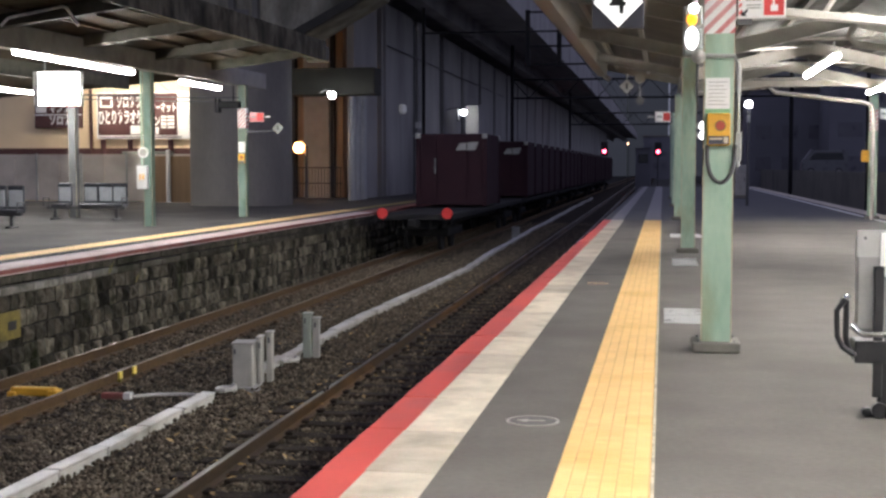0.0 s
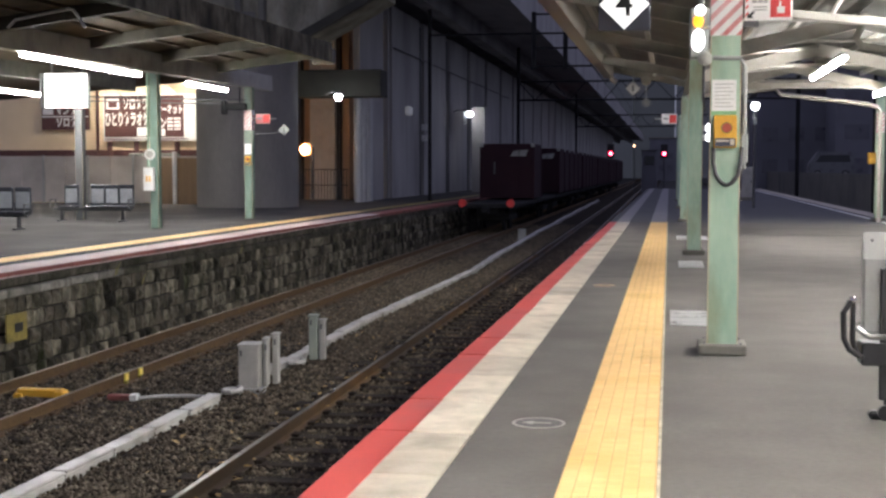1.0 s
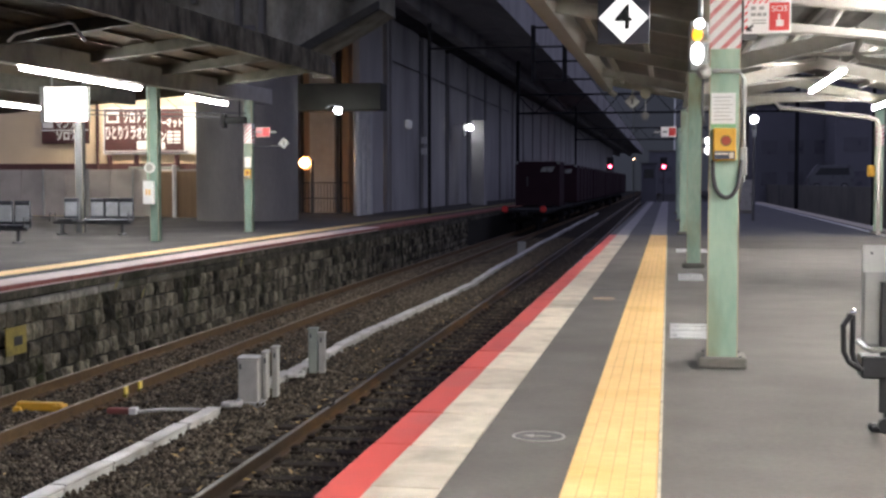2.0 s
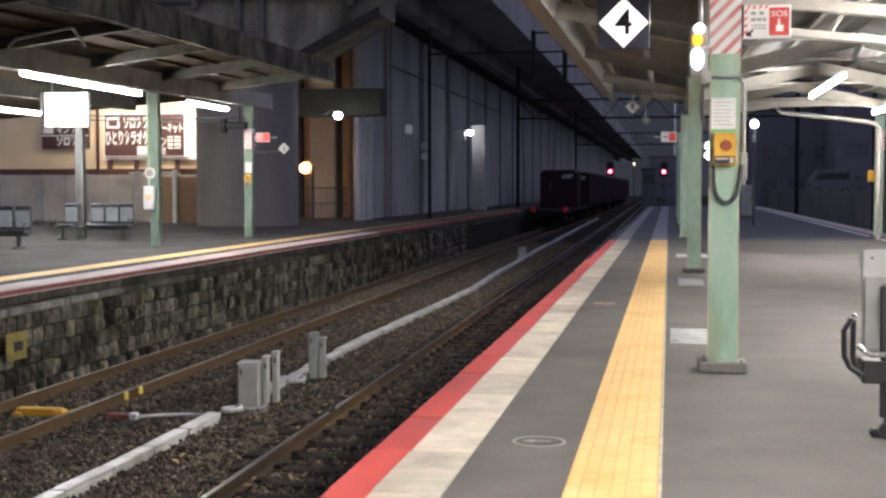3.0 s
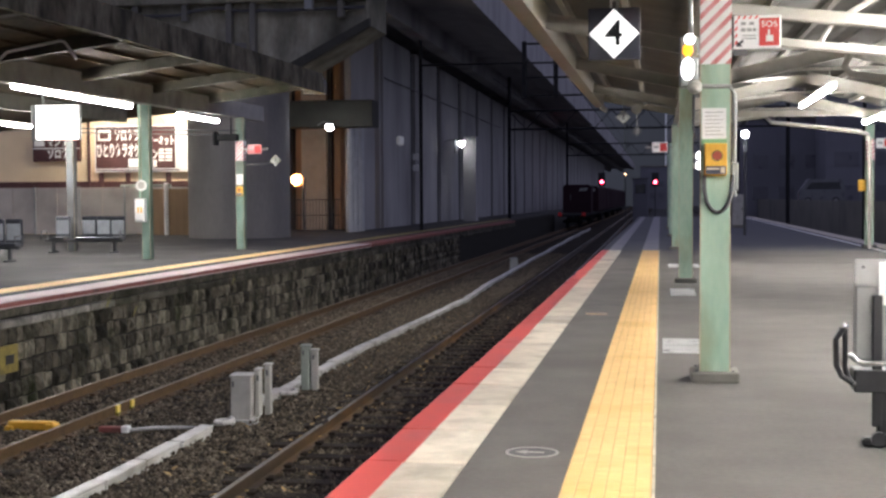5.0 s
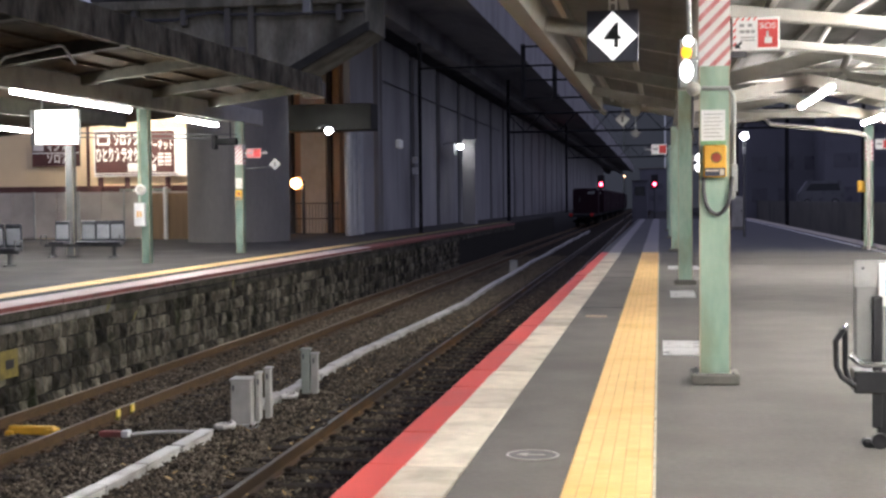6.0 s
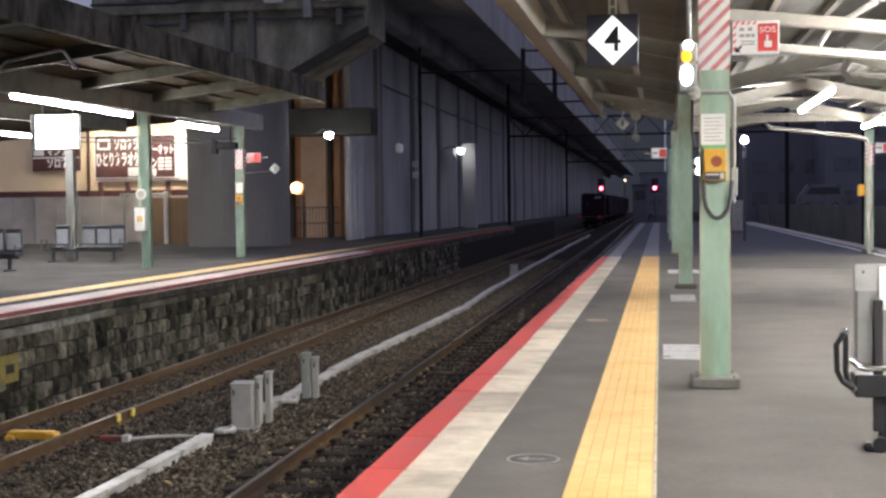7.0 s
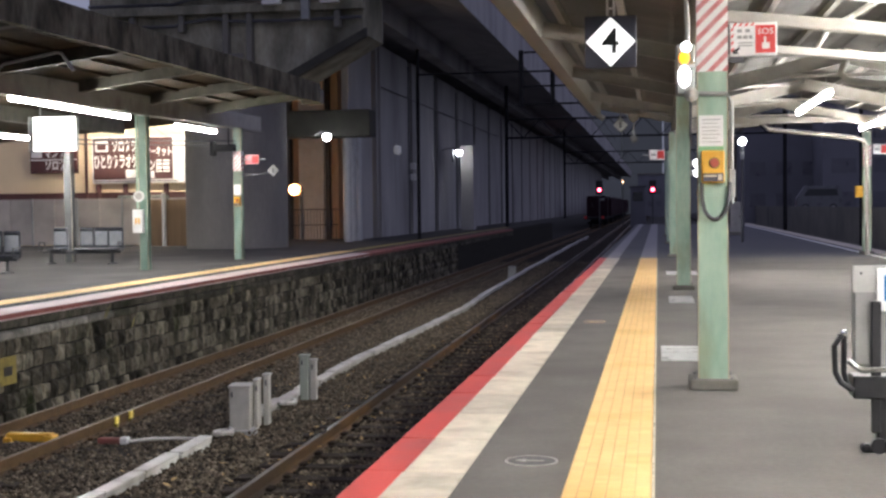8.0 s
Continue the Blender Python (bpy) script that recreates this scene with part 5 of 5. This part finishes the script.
def approach_lamp():
    s = thing("train_warning_lamp", "train approach warning lamp with glowing white and amber lenses", "warning lamp", (0.22, 11.0, 0))
    part("body", box(B(), -0.07, 0.09, 0.02, 0.16, 2.36, 2.78, 0.015), GREY_STEEL, s)
    part("white_lens", ball(B(), (0.0, 0.0, 2.51), 0.055, 2, (1, 0.8, 1.7)), SMALL_GLOW, s, "glowing white lens")
    part("amber_lens", ball(B(), (0.0, 0.0, 2.665), 0.045, 2, (1, 0.7, 1.2)), AMBER, s, "amber lens")
    part("top_lens", ball(B(), (0.015, 0.0, 2.755), 0.045, 2), SMALL_GLOW, s, "glowing white lens")
    part("arm", rod(B(), (0.03, 0.1, 2.6), (0.2, -0.5, 2.6), 0.015, 6), GREY_STEEL, s)
    part("stay", rod(B(), (0.03, 0.1, 2.78), (0.0, 0.1, 3.75), 0.02, 6), GREY_STEEL, s)
    return s


approach_lamp()
for z in (2.14, 1.98):
    g = thing("column_lamp", "small glowing white lamp at a platform column", "lamp", (0.66, 22.3, z), "small column lamps")
    part("lens", ball(B(), (0, 0, 0), 0.075, 2), SMALL_GLOW, g, "glowing white lens")
    part("holder", box(B(), -0.12, 0.0, 0.02, 0.1, -0.05, 0.05, 0.01), GREY_STEEL, g)


def cross_sign(x, y, z, label, plate=None):
    s = thing("column_sign", label, "sign", (x, y, z))
    part("plate", box(B(), -0.21, 0.21, -0.01, 0.01, -0.14, 0.14, 0.004), plate or WHITE_PAINT, s)
    part("red_panel", box(B(), 0.0, 0.19, -0.013, -0.01, -0.11, 0.11), SIGN_RED, s)
    part("text_bar", box(B(), -0.17, -0.04, -0.013, -0.01, -0.02, 0.03), GREY_STEEL, s)
    part("bracket", box(B(), -0.4, 0.4, 0.01, 0.03, -0.02, 0.02), GREY_STEEL, s)
    return s


cross_sign(-0.02, 36.5, 2.83, "small white and red sign on a platform column")
cross_sign(6.12, 37.7, 2.92, "small white and red sign on the far column")
cross_sign(-11.47, 35.9, 2.88, "small red and white sign with a pink plate, opposite platform", FADED_STRIPE)
solid("yellow_box", box(B(), -0.1, 0.1, -0.09, 0.09, -0.16, 0.16, 0.012), YELLOW_PAINT, "yellow equipment box on a column", "box", (5.54, 37.75, 1.75))
small_diamond(-10.85, 35.9, 2.56, 0.17, "small white diamond sign on a bracket at the opposite platform", 0.16)
solid("sign_bracket", pipe(B(), [(-11.98, 35.9, 2.45), (-11.2, 35.93, 2.47), (-10.85, 35.93, 2.5)], 0.016), DARK_STEEL, "thin bracket rail of a diamond sign", "bracket")


def pole_lamp():
    s = thing("pole_lamp", "white lamp on a dark pole at the platform end", "lamp", (3.12, 50.0, 0))
    part("pole", rod(B(), (0, 0.1, 0), (0, 0.1, 3.75), 0.06, 8), DARK_STEEL, s)
    part("globe", ball(B(), (0, 0, 3.79), 0.15, 2), GLOBE_DIM, s, "glowing bulb")
    part("cowl", box(B(), -0.08, 0.08, 0.04, 0.2, 3.1, 3.4, 0.02), GREY_STEEL, s)
    return s


GLOBE_DIM = glow("dim_white_lamp", (0.9, 0.93, 1.0), 18.0)
pole_lamp()
c = thing("equipment_locker", "grey equipment locker at the dark platform end", "locker", (3.57, 62, 0))
part("body", box(B(), -0.26, 0.26, 0, 0.5, 0.12, 1.55, 0.02), BOX_GREY, c)
part("base", box(B(), -0.3, 0.3, -0.04, 0.54, 0, 0.14), DARK_CONCRETE, c)
part("handle", box(B(), 0.15, 0.19, -0.02, 0.0, 0.8, 0.95), DARK_STEEL, c)


def floor_plate(x0, x1, y0, y1, label):
    p = thing("floor_plate", label, "floor plate", ((x0 + x1) / 2, (y0 + y1) / 2, 0), "steel floor plates")
    w, n = (x1 - x0) / 2, (y1 - y0) / 2
    part("plate", box(B(), -w, w, -n, n, -0.01, 0.006, 0.003), PLATE, p)
    for k in (-1, 0, 1):
        part("rib", box(B(), -w * 0.9, w * 0.9, n * 0.6 * k - 0.02, n * 0.6 * k + 0.02, 0.006, 0.009), PLATE, p)
    return p


floor_plate(0.02, 0.40, 12.2, 13.45, "steel cover plate behind a column, lamp sheen in its colour")
floor_plate(0.15, 0.52, 19.4, 20.8, "steel cover plate in the asphalt, lamp sheen in its colour")
floor_plate(0.16, 0.80, 27.2, 28.6, "steel cover plate in the asphalt, lamp sheen in its colour")


def round_mark(x, y, r, label, ring, inner):
    m = thing("floor_marker", label, "floor marker", (x, y, 0))
    bm = B()
    for i in range(40):
        a0, a1 = math.tau * i / 40, math.tau * (i + 1) / 40
        v = [bm.verts.new((rr * math.cos(a), rr * math.sin(a), 0.005)) for rr, a in ((r, a0), (r, a1), (r * 0.9, a1), (r * 0.9, a0))]
        bm.faces.new(v)
    bmesh.ops.remove_doubles(bm, verts=bm.verts[:], dist=1e-4)
    ex = bmesh.ops.extrude_face_region(bm, geom=bm.faces[:])
    bmesh.ops.translate(bm, vec=(0, 0, -0.006), verts=[v for v in ex["geom"] if isinstance(v, bmesh.types.BMVert)])
    bmesh.ops.recalc_face_normals(bm, faces=bm.faces[:])
    part("ring", bm, ring, m, "pale rim")
    part("disc", rod(B(), (0, 0, -0.01), (0, 0, 0.003), r * 0.89, 32), inner, m)
    ar = B()
    box(ar, -r * 0.5, r * 0.45, -r * 0.07, r * 0.07, 0.003, 0.006)
    part("arrow_bar", ar, ring, m)
    hd = B()
    v = [hd.verts.new(p) for p in ((-r * 0.62, 0, 0.0062), (-r * 0.2, -r * 0.3, 0.0062), (-r * 0.2, r * 0.3, 0.0062))]
    w = [hd.verts.new(p) for p in ((-r * 0.62, 0, 0.003), (-r * 0.2, -r * 0.3, 0.003), (-r * 0.2, r * 0.3, 0.003))]
    hd.faces.new(v)
    for i in range(3):
        hd.faces.new((v[i], w[i], w[(i + 1) % 3], v[(i + 1) % 3]))
    bmesh.ops.recalc_face_normals(hd, faces=hd.faces[:])
    part("arrow_head", hd, ring, m)
    return m


GREY_RING = surface("pale_worn_paint", (0.28, 0.265, 0.24), (0.36, 0.34, 0.31), 14, 0.6, stain=(0.2, 0.19, 0.18), stain_amount=0.8)
DARK_DISC = surface("dark_marker", (0.055, 0.052, 0.048), (0.10, 0.095, 0.09), 14, 0.6)
round_mark(-0.72, 7.33, 0.152, "round worn floor marker with an arrow in the asphalt", GREY_RING, DARK_DISC)
round_mark(-0.79, 16.26, 0.13, "small round worn orange floor marker in the asphalt", surface("worn_orange", (0.45, 0.30, 0.16), (0.5, 0.34, 0.2), 10, 0.7), DARK_DISC)


BOARD_GREY = surface("mid_grey_board", (0.22, 0.22, 0.215), (0.27, 0.27, 0.26), 5, 0.5, bump=0.03, stain=(0.17, 0.165, 0.16))


def board_cart():
    s = thing("ramp_stand", "grey folded ramp board on a black wheeled stand", "stand", (1.155, 7.83, 0))
    part("panel", box(B(), -0.045, 0.62, -0.03, 0.03, 0.50, 1.085, 0.014), BOARD_GREY, s, "grey board with rivets")
    for x, z in ((0.14, 0.93), (0.16, 0.62), (0.0, 1.04)):
        part("rivet", rod(B(), (x, -0.03, z), (x, -0.036, z), 0.009, 8), DARK_STEEL, s)
    part("upper_sheet", box(B(), -0.046, 0.63, -0.035, -0.03, 0.93, 1.086), surface("pale_board", (0.34, 0.34, 0.33), (0.40, 0.40, 0.385), 6, 0.5, bump=0.03), s)
    part("label", box(B(), 0.085, 0.5, -0.046, -0.038, 0.82, 1.07, 0.003), WHITE_PAINT, s, "white label with a blue field")
    part("label_field", box(B(), 0.125, 0.46, -0.050, -0.046, 0.88, 1.03), SIGN_BLUE, s)
    part("upright", box(B(), 0.05, 0.105, -0.075, -0.036, 0.12, 0.88, 0.006), BLACK, s)
    part("chrome_bar", pipe(B(), [(-0.075, -0.06, 0.54), (-0.03, -0.06, 0.50), (0.0, -0.06, 0.485), (0.60, -0.06, 0.50)], 0.022), CHROME, s, "shiny chrome bar")
    part("base_box", box(B(), -0.055, 0.6, -0.10, 0.10, 0.32, 0.45, 0.008), BLACK, s)
    part("leg", box(B(), 0.085, 0.145, -0.05, 0.02, 0.03, 0.40, 0.01), BLACK, s)
    part("leg", box(B(), 0.5, 0.56, -0.05, 0.02, 0.03, 0.40, 0.01), BLACK, s)
    part("foot", box(B(), 0.0, 0.66, -0.06, 0.02, 0.0, 0.05, 0.015), BLACK, s)
    for x in (0.09, 0.16, 0.52):
        part("castor", rod(B(), (x, -0.09, 0.045), (x, -0.05, 0.045), 0.045, 16), BLACK, s)
    part("handle", pipe(B(), [(-0.06, -0.06, 0.37), (-0.09, -0.08, 0.41), (-0.105, -0.08, 0.47), (-0.105, -0.08, 0.68), (-0.14, -0.08, 0.68)], 0.017), BLACK, s, "black bent handle")
    part("handle", pipe(B(), [(-0.06, -0.10, 0.37), (-0.07, -0.14, 0.38), (-0.13, -0.14, 0.42), (-0.16, -0.14, 0.48), (-0.165, -0.14, 0.63), (-0.12, -0.12, 0.69)], 0.017), BLACK, s, "black bent handle")
    part("handle_tip", ball(B(), (-0.105, -0.09, 0.70), 0.022), CHROME, s)
    return s


board_cart()


# ---- things between the tracks ----
def track_box(x, y, w, d, h, label, legs, paint=BOX_GREY):
    b = thing("trackside_cabinet", label, "cabinet", pose(x, y, BED_Z + 0.02, 0, 0, 6), "trackside cabinets")
    part("body", box(B(), -w / 2, w / 2, -d / 2, d / 2, 0.04, h, 0.01), paint, b)
    part("lid", box(B(), -w / 2 - 0.015, w / 2 + 0.015, -d / 2 - 0.015, d / 2 + 0.015, h, h + 0.025, 0.006), paint, b)
    part("door_seam", box(B(), -w / 2 - 0.004, -w / 2, -d * 0.4, d * 0.4, 0.1, h - 0.05), GREY_STEEL, b)
    part("hinge", box(B(), -w / 2 + 0.02, -w / 2 + 0.045, -d / 2 - 0.008, -d / 2, h - 0.12, h - 0.05), DARK_STEEL, b)
    if legs:
        part("footing", box(B(), -w / 2 - 0.05, w / 2 + 0.05, -d / 2 - 0.05, d / 2 + 0.05, -0.08, 0.045, 0.01), CONCRETE, b)
    return b


track_box(-5.12, 15.45, 0.25, 0.30, 0.57, "pale grey trackside cabinet on a footing in the ballast", True)
track_box(-4.97, 15.62, 0.05, 0.22, 0.62, "narrow grey trackside post box beside a cabinet", False)
track_box(-4.90, 15.8, 0.07, 0.16, 0.66, "narrow grey trackside post box beside a cabinet", False)
track_box(-4.99, 17.9, 0.12, 0.16, 0.66, "slim green grey trackside box on the ballast", False, UNIT_GREEN)
track_box(-4.86, 17.9, 0.09, 0.12, 0.60, "slim grey trackside box on the ballast", False)

track_box(-5.6, 50.0, 0.3, 0.3, 0.42, "small grey trackside box beside the cable trough", True, GREY_STEEL)

yb = thing("track_detector", "yellow steel bar device between the rails", "track device", (-7.36, 14.35, -1.29))
part("bar", box(B(), -0.30, 0.27, -0.06, 0.06, 0.02, 0.12, 0.015), YELLOW_PAINT, yb)
part("end_block", box(B(), 0.18, 0.30, -0.09, 0.09, 0.0, 0.10, 0.015), YELLOW_PAINT, yb)
part("foot", box(B(), -0.33, -0.22, -0.09, 0.09, 0.0, 0.07, 0.015), YELLOW_PAINT, yb)
for y in (15.5, 15.95):
    m = thing("rail_marker", "small yellow reflector clamped to a rail", "rail marker", (-6.79, y, -1.20), "rail reflectors")
    part("reflector", box(B(), -0.012, 0.012, -0.05, 0.05, -0.045, 0.05, 0.004), surface("reflector_yellow", (0.8, 0.62, 0.1), (0.85, 0.68, 0.15), 9, 0.3), m)
    part("clamp", box(B(), -0.03, 0.015, -0.03, 0.03, -0.14, -0.04, 0.004), OCHRE, m)
rb = thing("signal_bond", "small red and white block beside a rail", "track device", (-6.36, 14.45, -1.30))
part("red_block", box(B(), -0.2, 0.08, -0.05, 0.05, 0.0, 0.07, 0.01), FADED_RED, rb)
part("white_end", box(B(), 0.08, 0.17, -0.055, 0.055, 0.0, 0.08, 0.01), WHITE_PAINT, rb)
part("cable", pipe(B(), [(0.17, 0, 0.03), (0.4, 0.1, 0.045), (0.7, 0.15, 0.05), (0.95, 0.1, 0.06)], 0.02), TROUGH, rb)
ws = thing("wall_sign", "mossy yellow sign plate with a dark symbol on the stone wall", "sign", (-9.14, 17.1, -0.8))
part("plate", box(B(), 0, 0.02, -0.32, 0.27, -0.2, 0.2, 0.004), OCHRE, ws)
part("symbol", box(B(), 0.02, 0.024, -0.1, 0.14, -0.07, 0.06), BLACK, ws)
weed = random.Random(4)
for y, z, n in ((20.5, -0.35, 9), (21.6, -0.6, 6), (27.0, -0.4, 6)):
    bm = B()
    for k in range(n):
        a, b2 = weed.uniform(-0.10, 0.10), weed.uniform(0.12, 0.3)
        p = Vector((0, 0, 0))
        q = Vector((0.04 + 0.05 * weed.random(), a, b2))
        wdt = Vector((0, 0.012, 0))
        vs = [bm.verts.new(p - wdt), bm.verts.new(p + wdt), bm.verts.new(q * 0.6 + wdt), bm.verts.new(q), bm.verts.new(q * 0.6 - wdt)]
        bm.faces.new(vs)
    solid("weed_tuft", bm, surface("dry_weed", (0.16, 0.15, 0.04), (0.24, 0.2, 0.06), 9, 0.8), "thin yellow green weed growing from the wall", "weed", (LEFT_EDGE + 0.04, y, z), "weeds on the wall")


# ---- things on the opposite platform ----
def bench(x0, x1, y, seats, label):
    """A bench: rail on two feet, armrests, and moulded seats."""
    r = thing("platform_bench", label, "bench", (0, y, 0), "platform benches")
    part("beam", box(B(), x0, x1, -0.22, -0.14, 0.29, 0.37, 0.01), DARK_STEEL, r)
    for x in (x0 + 0.25, x1 - 0.25):
        part("leg", box(B(), x - 0.04, x + 0.04, -0.22, -0.14, 0.0, 0.30, 0.008), DARK_STEEL, r)
        part("foot", box(B(), x - 0.05, x + 0.05, -0.42, 0.05, 0.0, 0.04, 0.01), DARK_STEEL, r)
    for x in (x0, x1):
        part("armrest", pipe(B(), [(x, -0.05, 0.35), (x, -0.05, 0.6), (x, -0.38, 0.6), (x, -0.4, 0.36)], 0.02), DARK_STEEL, r)
    for x in seats:
        sh = box(B(), -0.22, 0.22, -0.42, 0.02, 0.37, 0.44, 0.02)
        bk = slab(B(), [(-0.22, 0.40), (0.22, 0.40), (0.21, 1.0), (-0.21, 1.0)], 0.0, 0.05)
        bmesh.ops.bevel(bk, geom=bk.edges[:], offset=0.012, segments=1, affect="EDGES")
        st = part("seat", sh, SEAT_SHELL, r)
        st.location = (x, 0, 0)
        part("backrest", bk, SEAT_SHELL, st)
        part("back_pad", box(B(), -0.18, 0.18, -0.02, 0.0, 0.50, 0.90, 0.012), SEAT_PAD, st, "light grey pad")
        part("head_roll", box(B(), -0.20, 0.20, -0.035, 0.06, 0.92, 1.01, 0.02), SEAT_SHELL, st)
    return r


bench(-16.9, -14.6, 34.0, (-15.67, -15.24, -14.82, -16.45), "dark bench with grey back pads, seats round a green column")
bench(-17.0, -15.05, 29.0, (-15.28, -15.74, -16.2, -16.66), "dark bench with grey back pads on the opposite platform")


def lit_box():
    s = thing("lit_station_sign", "glowing white box sign hanging under the opposite roof", "sign", (-14.62, 30.0, 3.36))
    part("case", box(B(), -0.68, 0.56, 0, 0.18, -0.43, 0.43, 0.01), GREY_STEEL, s)
    part("face", box(B(), -0.54, 0.55, -0.012, 0, -0.41, 0.41), LIT_SIGN, s, "overexposed glowing white face")
    part("red_edge", box(B(), -0.3, 0.55, -0.014, 0.0, -0.435, -0.41), SIGN_RED, s)
    for x in (-0.4, 0.4):
        part("hanger", rod(B(), (x, 0.09, 0.43), (x, 0.09, 1.2), 0.02, 6), GREY_STEEL, s)
    return s


lit_box()
for z, r_ in ((3.42, 0.02), (3.3, 0.018)):
    solid("service_pipe", pipe(B(), [(-16.35, 34.45, z + 0.06), (-14.2, 35.2, z + 0.02), (-11.98, 35.9, z)], r_), DARK_STEEL, "grey service pipe slung between two columns", "pipe", None, "service pipes")
m = thing("round_mirror", "small round white framed mirror on a column", "mirror", (-12.36, 29.78, 1.8))
part("rim", rod(B(), (0, 0, 0), (0, -0.04, 0), 0.13, 24), WHITE_PAINT, m)
part("glass", rod(B(), (0, -0.04, 0), (0, -0.045, 0), 0.09, 24), BOX_GREY, m)
m = thing("card_box", "white box with small yellow marks on a green column", "box", (-12.36, 29.76, 1.2))
part("case", box(B(), -0.13, 0.13, -0.12, 0, -0.28, 0.28, 0.01), WHITE_PAINT, m)
part("yellow_mark", box(B(), -0.06, -0.015, -0.125, -0.12, -0.06, 0.08), YELLOW_PAINT, m)
part("yellow_mark", box(B(), 0.015, 0.06, -0.125, -0.12, -0.06, 0.08), YELLOW_PAINT, m)
m = thing("column_conduit", "thin pale conduit running up a green column", "conduit", (-12.41, 29.78, 0))
part("pipe", pipe(B(), [(0, 0, 1.5), (0, 0, 3.75)], 0.03), GREEN_STEEL, m)
m = thing("loudspeaker", "dark loudspeaker under the opposite roof", "loudspeaker", (-12.4, 35.7, 3.2))
part("horn", box(B(), -0.1, 0.5, -0.1, 0.1, -0.08, 0.12, 0.03), SOOT_STEEL, m)
part("bell", box(B(), -0.22, -0.1, -0.13, 0.13, -0.2, 0.2, 0.02), SOOT_STEEL, m)
part("arm", rod(B(), (0.3, 0, 0.1), (0.3, 0, 0.95), 0.02, 6), SOOT_STEEL, m)
for z, s in ((3.72, "diamond"), (3.13, "square")):
    m = thing("wall_plate", "small white plate on the viaduct wall", "sign", (-13.2, 69.9, z))
    part("plate", box(B(), -0.15, 0.15, -0.02, 0.02, -0.17, 0.17), WHITE_PAINT, m)
    part("bracket", box(B(), -0.5, 0.0, 0.02, 0.05, -0.03, 0.03), GREY_STEEL, m)

# ---- far down the line ----
h = thing("trackside_hut", "pale hut far down the line", "hut", (-2.4, 158, 0))
part("wall", box(B(), -0.9, 0.9, 0, 3, -1.6, 3.6), FACADE, h)
part("roof", box(B(), -1.0, 1.0, -0.1, 3.1, 3.6, 3.75), DARK_STEEL, h)
part("window", box(B(), -0.6, 0.6, -0.02, 0.02, 1.9, 3.0), WINDOW_DARK, h)
f = thing("far_lamp", "tiny orange lamp far down the line", "lamp", (-4.3, 162, 0))
part("pole", rod(B(), (0, 0.2, -1.5), (0, 0.2, 4.6), 0.06, 6), DARK_STEEL, f)
part("globe", ball(B(), (0, 0, 4.3), 0.11, 2), glow("far_orange_lamp", (1.0, 0.6, 0.35), 6.0), f)


motions()
